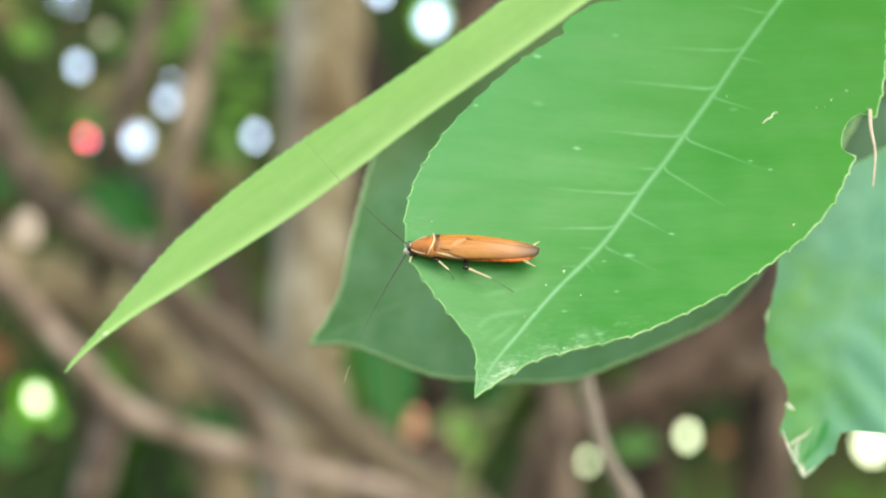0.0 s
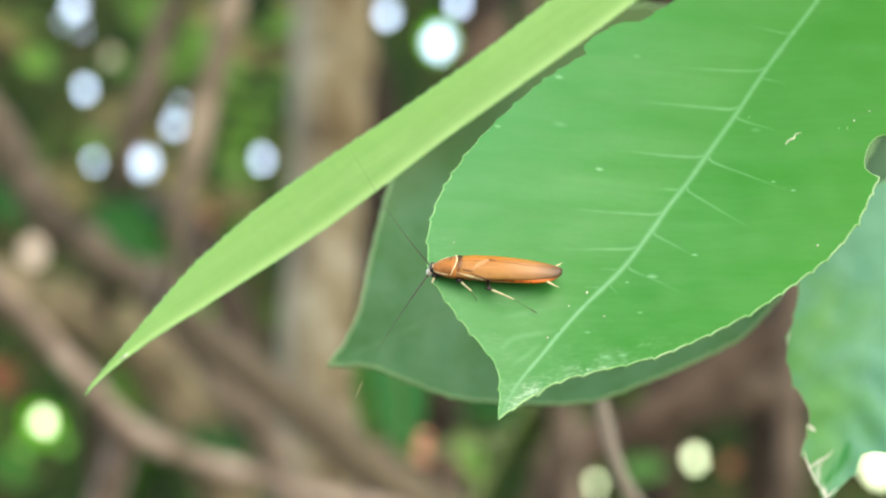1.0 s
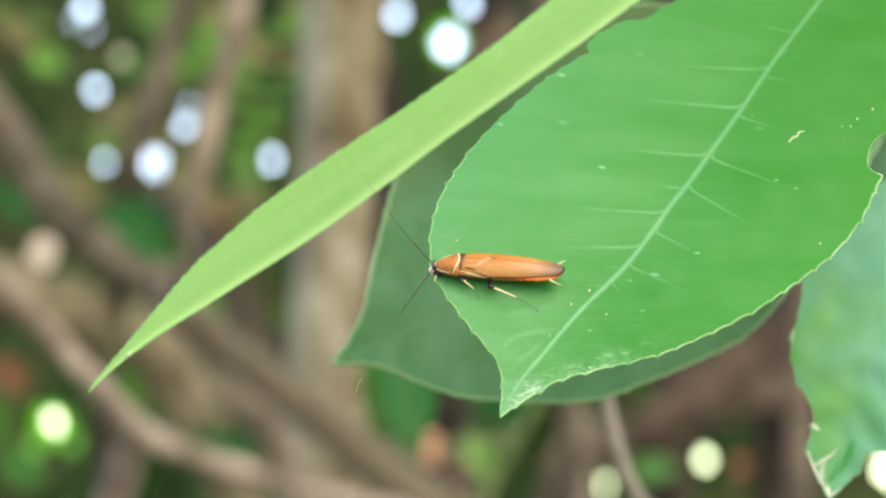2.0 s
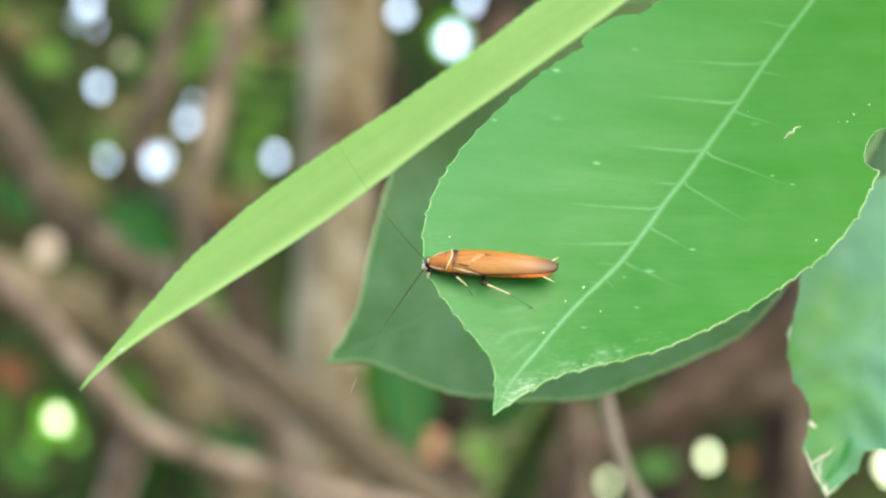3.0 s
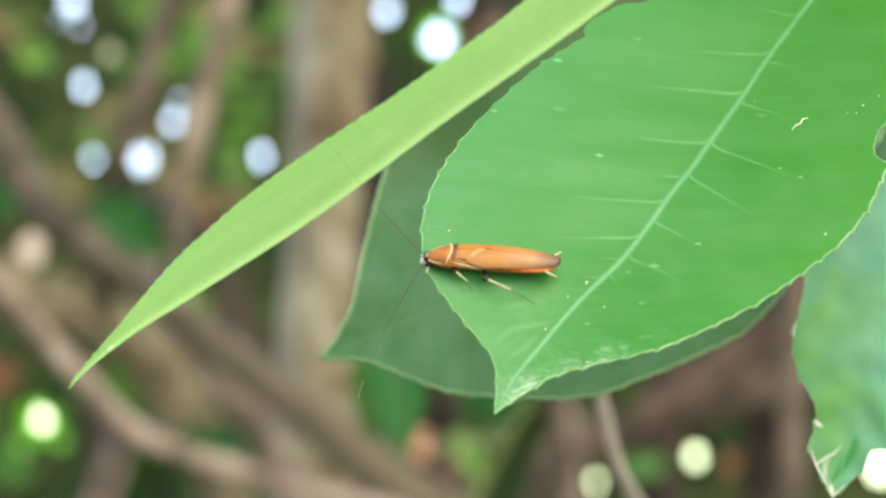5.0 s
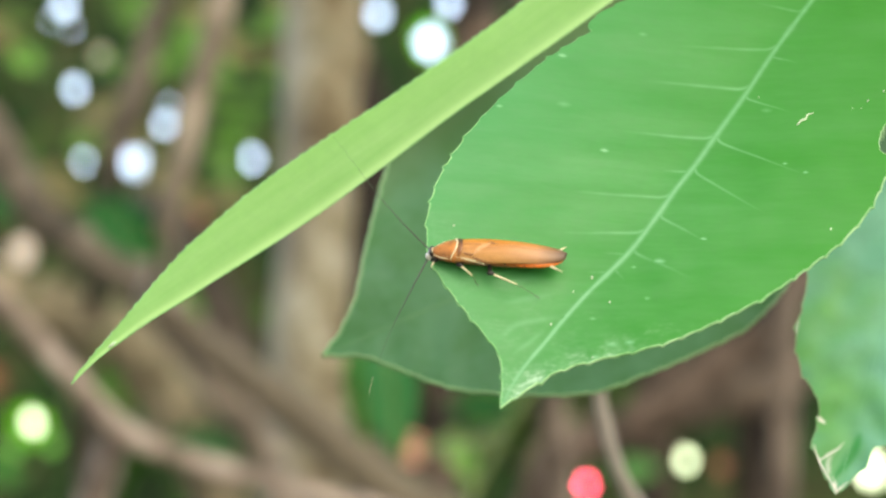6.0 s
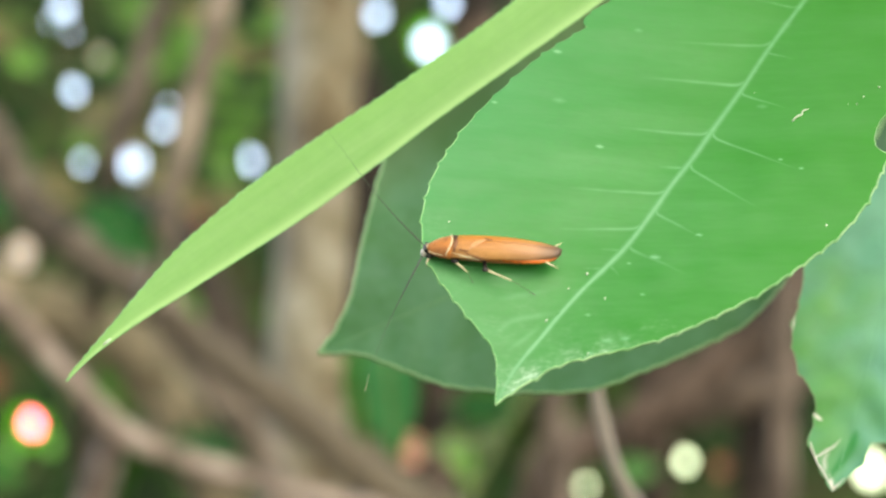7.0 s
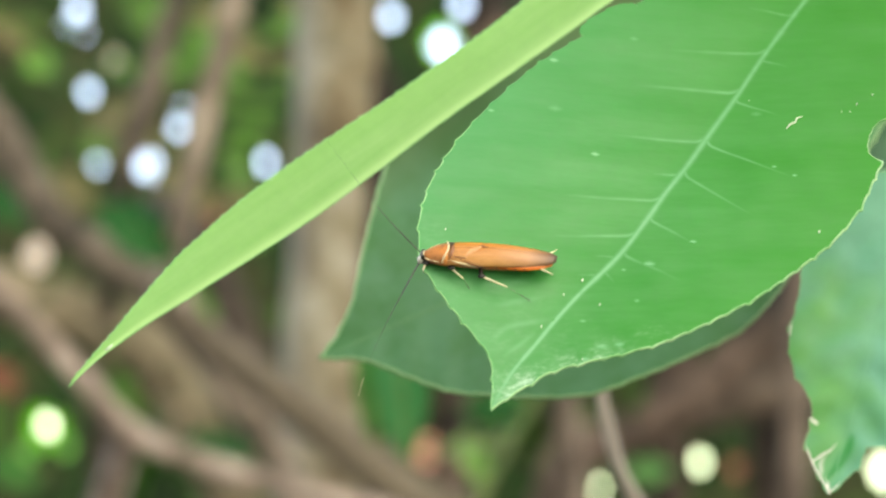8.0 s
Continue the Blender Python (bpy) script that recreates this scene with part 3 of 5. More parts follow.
def backdrop():
    """A flat sheet painted as deep thicket, shade put into its colour, with small gaps to the sky behind it."""
    y = 1.9
    bm = bmesh.new()
    rng = random.Random(4)

    def loop(points):
        vs = [bm.verts.new(p) for p in points]
        for a, b in zip(vs, vs[1:] + vs[:1]):
            bm.edges.new((a, b))

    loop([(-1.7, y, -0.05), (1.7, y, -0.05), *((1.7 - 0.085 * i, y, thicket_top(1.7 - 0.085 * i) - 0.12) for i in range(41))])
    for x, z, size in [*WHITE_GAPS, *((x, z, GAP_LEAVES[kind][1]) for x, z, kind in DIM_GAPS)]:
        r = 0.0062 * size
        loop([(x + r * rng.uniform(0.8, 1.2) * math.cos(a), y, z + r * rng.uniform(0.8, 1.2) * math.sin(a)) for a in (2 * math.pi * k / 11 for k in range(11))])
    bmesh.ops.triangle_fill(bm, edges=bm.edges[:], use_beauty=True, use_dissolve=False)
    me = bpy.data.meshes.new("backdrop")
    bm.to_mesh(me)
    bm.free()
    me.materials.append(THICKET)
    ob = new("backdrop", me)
    tagged(ob, "sheet painted as deep shaded thicket, with small gaps to the sky", "thicket", kind="structure")
    # Added panel: glows in place of the sky and lights the gap leaves
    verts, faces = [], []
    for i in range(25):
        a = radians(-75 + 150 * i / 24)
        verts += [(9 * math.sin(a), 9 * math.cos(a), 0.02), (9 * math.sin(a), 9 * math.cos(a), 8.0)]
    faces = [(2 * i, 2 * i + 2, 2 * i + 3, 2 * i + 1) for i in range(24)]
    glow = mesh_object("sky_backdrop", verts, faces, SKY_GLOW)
    tagged(glow, "curved glowing panel in place of the sky beyond the thicket", "sky", kind="structure")


STEM_POINTS = []


def stem(name, label, nodes, material, seed, group="stems of the thicket"):
    path = smooth_path(nodes, 7)
    pts = [Vector(p[:3].tolist()) + 0.12 * float(p[3]) * Vector((noise.noise((i * 0.3, seed, 0)), noise.noise((i * 0.3, seed, 5)), 0)) for i, p in enumerate(path)]
    radii = [float(p[3]) * (1 + 0.10 * noise.noise((i * 0.45, seed, 9))) for i, p in enumerate(path)]
    ob = new(name)
    ob.matrix_world = Matrix.Translation(pts[-1])
    base = pts[-1]
    tube("wood", [p - base for p in pts], radii, material, ob, "", 14)
    rng = random.Random(seed)
    for i in range(2, len(pts) - 2):
        if 0.95 < pts[i].z < 1.45 and radii[i] > 0.003 and rng.random() < 0.22:  # knots and scars of lost twigs
            way = (pts[i + 1] - pts[i - 1]).normalized()
            side = way.cross(Vector((0, 1, 0))).normalized()
            out = (side * rng.choice((-1, 1)) * rng.uniform(0.4, 1) - Vector((0, rng.uniform(0.2, 0.8), 0))).normalized()
            r = radii[i]
            root = pts[i] - base + out * 0.55 * r
            tube("knot", [root, root + out * 0.35 * r, root + out * 0.55 * r + way * 0.1 * r, root + out * 0.62 * r + way * 0.12 * r], [0.62 * r, 0.50 * r, 0.30 * r, 0.12 * r], material, ob, "", 9)
    STEM_POINTS.extend(pts)
    tagged(ob, label, "stem", group)
    return ob


def thicket_stems():
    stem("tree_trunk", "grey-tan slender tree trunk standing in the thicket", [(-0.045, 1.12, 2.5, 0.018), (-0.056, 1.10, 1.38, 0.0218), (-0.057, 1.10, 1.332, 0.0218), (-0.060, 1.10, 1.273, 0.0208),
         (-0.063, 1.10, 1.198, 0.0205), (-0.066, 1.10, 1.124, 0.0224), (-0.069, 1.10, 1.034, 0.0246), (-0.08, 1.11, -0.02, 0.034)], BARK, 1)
    stem("stem", "thin pinkish-tan stem rising in the thicket", [(-0.02, 0.95, 1.9, 0.005), (-0.083, 0.90, 1.347, 0.0059), (-0.090, 0.90, 1.313, 0.0059), (-0.094, 0.90, 1.294, 0.0059), (-0.102, 0.90, 1.264, 0.0054),
         (-0.109, 0.90, 1.235, 0.0051), (-0.114, 0.90, 1.216, 0.0049), (-0.122, 0.94, 1.190, 0.005), (-0.134, 0.985, 1.176, 0.006)], BARK_TAN, 2)
    stem("stem", "dull brown leaning stem deep in the thicket", [(-0.06, 1.22, 1.9, 0.006), (-0.144, 1.20, 1.397, 0.0068), (-0.154, 1.20, 1.351, 0.0065), (-0.163, 1.20, 1.318, 0.0065), (-0.175, 1.20, 1.279, 0.0068),
         (-0.184, 1.20, 1.247, 0.0065), (-0.198, 1.24, 1.208, 0.0059), (-0.235, 1.46, 1.165, 0.007), (-0.26, 1.56, 1.10, 0.008), (-0.2, 1.6, -0.02, 0.011)], BARK_MID, 3)
    stem("branch", "thick grey-brown branch slanting down through the thicket", [(-0.55, 1.05, 1.75, 0.008), (-0.258, 1.0, 1.315, 0.0095), (-0.226, 1.0, 1.274, 0.0098), (-0.207, 1.0, 1.247, 0.0095), (-0.188, 1.0, 1.215, 0.0092),
         (-0.163, 1.0, 1.196, 0.0089), (-0.133, 1.0, 1.174, 0.0084), (-0.101, 1.0, 1.147, 0.0088), (-0.063, 1.0, 1.120, 0.0105), (-0.022, 1.0, 1.085, 0.0120), (0.029, 1.0, 1.045, 0.0120), (0.25, 1.05, -0.02, 0.014)], BARK_SLANT, 4)
    stem("branch", "pale tan branch slanting low through the thicket", [(-0.45, 0.8, 1.5, 0.005), (-0.194, 0.75, 1.217, 0.0042), (-0.173, 0.75, 1.199, 0.0042), (-0.153, 0.75, 1.179, 0.0040), (-0.137, 0.75, 1.162, 0.0040),
         (-0.122, 0.75, 1.1450, 0.0042), (-0.114, 0.75, 1.1360, 0.0045), (-0.098, 0.75, 1.1280, 0.0040), (-0.074, 0.75, 1.1200, 0.0038), (-0.044, 0.75, 1.1110, 0.0036), (-0.007, 0.75, 1.1010, 0.0034), (0.30, 0.8, 0.9, 0.006), (0.4, 0.85, -0.02, 0.008)], BARK_PINK, 5)
    stem("stem", "pale upright stem below a forked branch", [(-0.114, 0.752, 1.134, 0.0048), (-0.121, 0.77, 1.118, 0.0058), (-0.127, 0.78, 1.105, 0.0063), (-0.135, 0.80, 1.079, 0.0067), (-0.2, 0.85, -0.02, 0.010)], BARK_PINK, 6)
    stem("branch", "reddish-brown branch leaning against the trunk", [(-0.165, 1.01, 1.205, 0.008), (-0.143, 1.05, 1.188, 0.0085), (-0.132, 1.05, 1.167, 0.0094), (-0.114, 1.05, 1.141, 0.0093), (-0.097, 1.05, 1.116, 0.0088), (-0.083, 1.05, 1.093, 0.0080),
         (-0.072, 1.05, 1.053, 0.0078), (0.0, 1.1, -0.02, 0.010)], BARK_TAN, 7)
    stem("tree_trunk", "olive-brown slanting trunk behind the branches", [(-0.75, 1.6, 1.5, 0.018), (-0.387, 1.5, 1.196, 0.0224), (-0.281, 1.5, 1.158, 0.0224), (-0.220, 1.5, 1.132, 0.0214), (-0.188, 1.5, 1.088, 0.0203), (-0.151, 1.5, 1.015, 0.0210), (-0.05, 1.55, -0.02, 0.03)], BARK_OLIVE, 8)
    stem("stem", "thin grey-tan stem close behind the leaves", [(0.16, 0.324, 1.33, 0.0012), (0.075, 0.315, 1.285, 0.0012), (0.036, 0.305, 1.235, 0.0010), (0.0226, 0.30, 1.195, 0.00086), (0.0228, 0.30, 1.1785, 0.00087), (0.0237, 0.30, 1.1745, 0.00089), (0.0249, 0.30, 1.1697, 0.00093),
         (0.0265, 0.30, 1.1657, 0.00096), (0.0295, 0.302, 1.160, 0.0015), (0.10, 0.45, 0.9, 0.003), (0.16, 0.6, -0.02, 0.005)], BARK_PALE, 9)
    stem("stem", "dull brown upright stem deep in the thicket", [(0.03, 1.17, 1.6, 0.005), (0.062, 1.15, 1.164, 0.0059), (0.066, 1.15, 1.114, 0.0065), (0.071, 1.15, 1.063, 0.0072), (0.074, 1.15, 1.027, 0.0072), (0.1, 1.15, -0.02, 0.009)], BARK_BROWN, 10)
    stem("stem", "brown upright stem behind the hanging leaf", [(0.24, 1.02, 1.8, 0.006), (0.173, 1.0, 1.239, 0.0070), (0.168, 1.0, 1.185, 0.0070), (0.167, 1.0, 1.131, 0.0066), (0.166, 1.0, 1.081, 0.0066), (0.166, 1.0, 1.049, 0.0066), (0.16, 1.0, -0.02, 0.011)], BARK_BROWN, 11)
    stem("tree_trunk", "dark brown tree trunk far back in the thicket", [(0.29, 1.62, 2.4, 0.02), (0.270, 1.60, 1.262, 0.0165), (0.258, 1.60, 1.154, 0.0180), (0.250, 1.60, 1.08, 0.0190), (0.252, 1.60, 0.98, 0.020), (0.33, 1.6, -0.02, 0.04)], BARK_DARK, 12)
    stem("stem", "dark brown stem beside the trunk", [(0.06, 1.32, 2.2, 0.011), (0.031, 1.30, 1.413, 0.0141), (0.028, 1.30, 1.356, 0.0141), (0.020, 1.30, 1.304, 0.0141), (0.010, 1.30, 1.216, 0.0123), (-0.02, 1.32, -0.02, 0.017)], BARK_DARK, 13)
    # Added dark strip, built as a stem, fills the shadow gap by the trunk
    stem("stem", "blackish stem added for the shaded gap beside the trunk", [(-0.06, 1.3, 2.2, 0.006), (-0.057, 1.3, 1.365, 0.0075), (-0.047, 1.3, 1.325, 0.0090), (-0.038, 1.3, 1.25, 0.0155), (-0.044, 1.3, 1.15, 0.010), (-0.06, 1.3, -0.02, 0.015)], BARK_GAP_SHADE, 15)
    stem("branch", "dull brown branch slanting far back", [(0.45, 1.55, 1.5, 0.012), (0.268, 1.5, 1.184, 0.0125), (0.219, 1.5, 1.135, 0.0175), (0.178, 1.5, 1.099, 0.0160), (0.133, 1.5, 1.070, 0.0125), (0.085, 1.5, 1.034, 0.011), (0.05, 1.5, -0.02, 0.016)], BARK_RED, 16)
    stem("tree_trunk", "dull reddish-brown trunk far back in the thicket", [(0.20, 1.72, 2.2, 0.014), (0.190, 1.70, 1.25, 0.018), (0.184, 1.70, 1.12, 0.019), (0.176, 1.70, 1.02, 0.020), (0.16, 1.7, -0.02, 0.03)], BARK_RED, 17)
    stem("stem", "dull brown stem crossing deep behind the branches", [(-0.20, 1.42, 1.235, 0.009), (-0.165, 1.36, 1.215, 0.010), (-0.148, 1.35, 1.186, 0.011), (-0.131, 1.35, 1.145, 0.012), (-0.115, 1.35, 1.105, 0.012), (-0.09, 1.36, 1.03, 0.013), (-0.05, 1.4, -0.02, 0.016)], BARK_MID, 18)
    stem("branch", "soft brown branch slanting low at the back", [(0.42, 1.62, 1.22, 0.012), (0.27, 1.55, 1.108, 0.0150), (0.206, 1.55, 1.086, 0.0150), (0.140, 1.55, 1.066, 0.0120), (0.082, 1.55, 1.050, 0.009), (0.03, 1.6, -0.02, 0.014)], BARK_BROWN, 19)
    stem("stalk", "thin yellow-green stalk low in the thicket", [(0.10, 0.72, 1.30, 0.0012), (0.037, 0.70, 1.163, 0.0010), (0.029, 0.70, 1.148, 0.0011), (0.020, 0.70, 1.132, 0.0012), (0.011, 0.70, 1.113, 0.0013), (-0.15, 0.75, -0.02, 0.004)], STALK, 14)


def simple_blade(length, width):
    """Verts and faces of a plain folded leaf in metres, 8 quads."""
    verts, faces = [], []
    for i in range(5):
        s = i / 4
        w = width * 0.5 * math.sin(math.pi * min(0.97, 0.06 + 0.9 * s)) ** 0.8
        droop = -0.15 * length * s * s
        verts += [(length * s, w, droop + 0.25 * w), (length * s, 0, droop), (length * s, -w, droop + 0.25 * w)]
    for i in range(4):
        a = 3 * i
        faces += [(a, a + 3, a + 4, a + 1), (a + 1, a + 4, a + 5, a + 2)]
    return verts, faces


def foliage_mass(name, label, material, count, seed, xs, ys, zs, size, crown=thicket_top, clear=0.03):
    rng = random.Random(seed)
    base_v, base_f = simple_blade(1.0, 0.45)
    verts, faces = [], []
    gaps = [g[:2] for g in (*WHITE_GAPS, *DIM_GAPS)]
    for _ in range(count):
        m = pose(rng.uniform(*xs), rng.uniform(*ys), rng.uniform(*zs), rng.uniform(-60, 60), rng.uniform(-30, 80), rng.uniform(0, 360))
        k = rng.uniform(*size)
        at = m @ (Vector(base_v[7]) * k)
        far = 1.9 / at.y
        if at.z > crown(at.x) or any(math.hypot(at.x * far - x, (at.z - 1.2) * far - (z - 1.2)) < clear + 0.4 * k for x, z in gaps):
            continue
        if at.x > 0.13 and at.z < 1.17 and rng.random() < 0.93:  # thin growth round the dark trunk
            continue
        start = len(verts)
        verts += [m @ (Vector(v) * k) for v in base_v]
        faces += [tuple(i + start for i in f) for f in base_f]
    ob = mesh_object(name, verts, faces, material)
    tagged(ob, label, "foliage", kind="stuff")


def bush_leaf(name, label, place, length, width, turn, material, group="leaves in the thicket", held=True):
    verts, faces = [], []
    rows, cols = 14, 4
    for i in range(rows + 1):
        s = i / rows
        half = 0.5 * width * math.sin(math.pi * min(0.985, 0.03 + 0.95 * s)) ** 0.75
        for k in range(-cols, cols + 1):
            u = k / cols
            verts.append((length * (s - 0.5), half * u, 0.16 * half * abs(u) - 0.12 * length * s * s + 0.02 * length * noise.noise((s * 3, u, length * 90))))
    wide = 2 * cols + 1
    for i in range(rows):
        for k in range(wide - 1):
            a = i * wide + k
            faces.append((a, a + wide, a + wide + 1, a + 1))
    ob = new(name)
    ob.matrix_world = pose(*place, *turn)
    blade = mesh_object("blade", verts, faces, material, ob)
    shell = blade.modifiers.new("thickness", "SOLIDIFY")
    shell.thickness = 0.0003
    rib = [Vector(verts[i * wide + cols]) + Vector((0, 0, 0.0002)) for i in range(rows + 1)]
    tube("midrib", rib, [0.0003 + 0.0004 * i / rows for i in range(rows + 1)], STALK, ob, "", 5)
    near = min(STEM_POINTS, key=lambda q: (q - Vector(place)).length) if held else None
    if near:
        end = ob.matrix_world.inverted() @ near
        start = rib[-1]
        if (end - rib[0]).length < (end - start).length:
            start = rib[0]
        sag = [start.lerp(end, k / 8) + Vector((0, 0, 0.06 * (end - start).length * math.sin(math.pi * k / 8))) for k in range(9)]
        tube("petiole", sag, [0.0007] * 9, STALK, ob, "thin green leaf stalk", 5)
    tagged(ob, label, "leaf", group)
    return ob


def thicket_leaves():
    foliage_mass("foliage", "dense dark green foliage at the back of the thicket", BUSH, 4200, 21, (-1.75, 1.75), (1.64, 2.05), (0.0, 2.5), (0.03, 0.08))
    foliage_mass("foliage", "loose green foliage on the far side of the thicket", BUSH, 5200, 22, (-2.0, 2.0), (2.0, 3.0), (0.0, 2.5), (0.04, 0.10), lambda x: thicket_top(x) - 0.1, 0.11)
    bright = [(-0.254, 1.30, 1.318), (-0.150, 1.30, 1.332), (-0.118, 1.20, 1.244), (-0.298, 1.50, 1.364), (0.013, 1.0, 1.101), (0.116, 1.20, 1.074),
              (-0.207, 1.0, 1.095), (-0.098, 1.30, 1.342), (-0.121, 1.30, 1.212), (-0.078, 1.50, 1.376), (-0.176, 1.30, 1.352), (-0.235, 1.40, 1.27),
              (-0.112, 1.35, 1.341), (-0.138, 1.40, 1.269), (-0.193, 1.45, 1.327), (-0.231, 1.5, 1.332), (-0.085, 1.35, 1.242), (-0.151, 1.5, 1.328), (-0.119, 1.5, 1.324), (-0.213, 1.45, 1.363)]
    olive = [(-0.132, 1.4, 1.334), (-0.086, 1.35, 1.258), (-0.094, 1.4, 1.359), (-0.206, 1.4, 1.274),
             (-0.215, 1.35, 1.289), (-0.156, 1.45, 1.363), (-0.096, 1.4, 1.331), (-0.303, 1.45, 1.351), (-0.131, 1.3, 1.23), (-0.175, 1.4, 1.243), (-0.233, 1.3, 1.24)]
    rng = random.Random(8)
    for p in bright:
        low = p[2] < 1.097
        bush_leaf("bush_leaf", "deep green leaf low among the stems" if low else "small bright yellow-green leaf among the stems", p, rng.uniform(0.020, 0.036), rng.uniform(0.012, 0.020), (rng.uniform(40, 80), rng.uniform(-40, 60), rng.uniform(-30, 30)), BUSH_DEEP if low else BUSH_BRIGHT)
    for p in olive:
        bush_leaf("bush_leaf", "olive-brown ageing leaf among the stems", p, rng.uniform(0.032, 0.052), rng.uniform(0.018, 0.028), (rng.uniform(40, 80), rng.uniform(-40, 60), rng.uniform(-30, 30)), BUSH_OLIVE)
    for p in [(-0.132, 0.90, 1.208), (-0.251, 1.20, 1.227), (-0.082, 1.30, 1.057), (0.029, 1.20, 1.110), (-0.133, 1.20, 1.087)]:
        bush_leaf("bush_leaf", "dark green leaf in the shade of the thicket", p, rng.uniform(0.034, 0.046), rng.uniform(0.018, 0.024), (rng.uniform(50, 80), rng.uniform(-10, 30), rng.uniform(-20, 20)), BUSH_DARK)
    bush_leaf("bush_leaf", "mid-green leaf hanging upright behind the twig leaves", (-0.0135, 0.64, 1.160), 0.050, 0.0165, (85, 84, 0), BUSH_TEAL)
    bush_leaf("bush_leaf", "deep green leaf hanging behind the twig leaves", (-0.0225, 0.68, 1.160), 0.046, 0.0140, (80, 88, 10), BUSH_DEEP)
    bush_leaf("bush_leaf", "withered red-brown leaf caught on a branch", (-0.212, 1.0, 1.139), 0.022, 0.014, (70, 40, 10), RUST)
    for p in ((-0.131, 1.40, 1.283), (-0.141, 1.40, 1.302), (-0.142, 1.40, 1.252), (-0.122, 1.42, 1.300)):
        bush_leaf("bush_leaf", "small bright yellow-green leaf among the stems", p, 0.028, 0.018, (60 + 100 * p[0], 200 * p[0] + 30, 900 * (p[2] - 1.28)), BUSH_BRIGHT)
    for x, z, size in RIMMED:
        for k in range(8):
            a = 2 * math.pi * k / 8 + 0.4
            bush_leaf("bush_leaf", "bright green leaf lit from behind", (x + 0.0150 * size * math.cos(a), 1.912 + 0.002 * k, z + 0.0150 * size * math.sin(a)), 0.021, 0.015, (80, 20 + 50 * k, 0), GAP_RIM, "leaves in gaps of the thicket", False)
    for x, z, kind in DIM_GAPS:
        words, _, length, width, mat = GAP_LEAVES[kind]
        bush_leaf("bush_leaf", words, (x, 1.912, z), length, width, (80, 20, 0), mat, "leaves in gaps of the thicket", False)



# ---------------------------------------------------------------- twig leaves
UP = 1.2
MM = 0.001
BIG = Blade(70, [(0.0, 0.0), (1.5, 0.9), (2.8, 1.8), (3.8, 3.0), (4.4, 4.6), (5.2, 7.0), (6.1, 9.4), (7.2, 11.3), (9.1, 12.9), (10.9, 13.85), (13.5, 14.65), (18.4, 15.0), (23.7, 14.6), (27.5, 13.9), (31.7, 12.6), (36.1, 11.1), (41.1, 9.6), (54.6, 5.7), (70.0, 0.3)],
            [(0, 0), (1.0, 0.3), (2.8, 0.98), (5.4, 2.25), (7.2, 3.9), (9.1, 5.7), (10.8, 7.25), (13.7, 9.15), (17.5, 11.2), (21.0, 12.55), (25.3, 13.85), (29.0, 14.15), (32.9, 13.6), (38.7, 12.7), (43.6, 10.8), (48.2, 8.5), (57.8, 4.4), (70.0, 0.3)],
            [(0, 0), (3.2, 0.45), (6.3, 0.34), (9.0, 0.26), (11.9, 0.04), (14.7, -0.40), (17.0, -0.66), (20.3, -0.66), (23.0, -0.56), (26.5, -0.58), (30.1, -0.46), (33.9, -0.36), (38.3, -0.10), (42.7, 0.0), (70, 0)],
            (10.0, 6.0), 0.0, 0.016, 0.14, [], 0.6, 3, 2.5)
BIG_RIB = [(0.3, 0.22, 0.4), (4, 0.31, 1.1), (10, 0.36, 1.15), (17, 0.46, 0.92), (26, 0.52, 0.78), (36, 0.50, 0.62), (50, 0.50, 0.55), (70, 0.5, 0.5)]
BIG_VEINS = [(43.6, 42.2, 3.6, 0.16, 0.40), (39.1, 34.6, 6.5, 0.17, 0.45), (34.5, 30.0, 7.2, 0.17, 0.55), (28.9, 25.3, 5.6, 0.16, 0.60), (25.2, 24.1, 1.3, 0.15, 0.55), (22.3, 18.3, 5.8, 0.15, 0.60), (18.6, 14.8, 4.5, 0.15, 0.60),
             (16.2, 15.2, 1.1, 0.14, 0.40), (14.1, 13.1, 1.2, 0.14, 0.40), (38.3, 38.8, -2.4, 0.14, 0.40), (33.6, 34.2, -4.4, 0.13, 0.60), (28.8, 29.3, -8.4, 0.13, 0.70), (25.4, 24.6, -7.6, 0.13, 0.62), (20.4, 20.2, -5.0, 0.13, 0.62),
             (16.6, 16.8, -6.0, 0.14, 0.45), (14.6, 14.1, -1.7, 0.12, 0.40)]
BIG_AT = axes_pose((0.00427, 0.15766, UP - 0.01277), (0.5771, 0.4062, 0.7085), (-0.075, -0.8375, 0.5413))
# Pale streaks painted where the blade's undulations catch highlights; barely raised
SHEEN_STREAKS = [([(4.4, 3.3), (6.3, 2.9), (7.7, 1.7), (9.0, 0.4)], 0.6, 0.32), ([(7.0, 4.9), (8.6, 3.5), (10.3, 1.9)], 0.7, 0.3), ([(7.9, 6.8), (9.4, 5.0), (11.1, 3.5)], 0.7, 0.25), ([(4.0, 1.8), (5.6, 1.3), (7.4, 0.9)], 0.5, 0.3)]
TWIG = (0.075, 0.225, UP + 0.060)


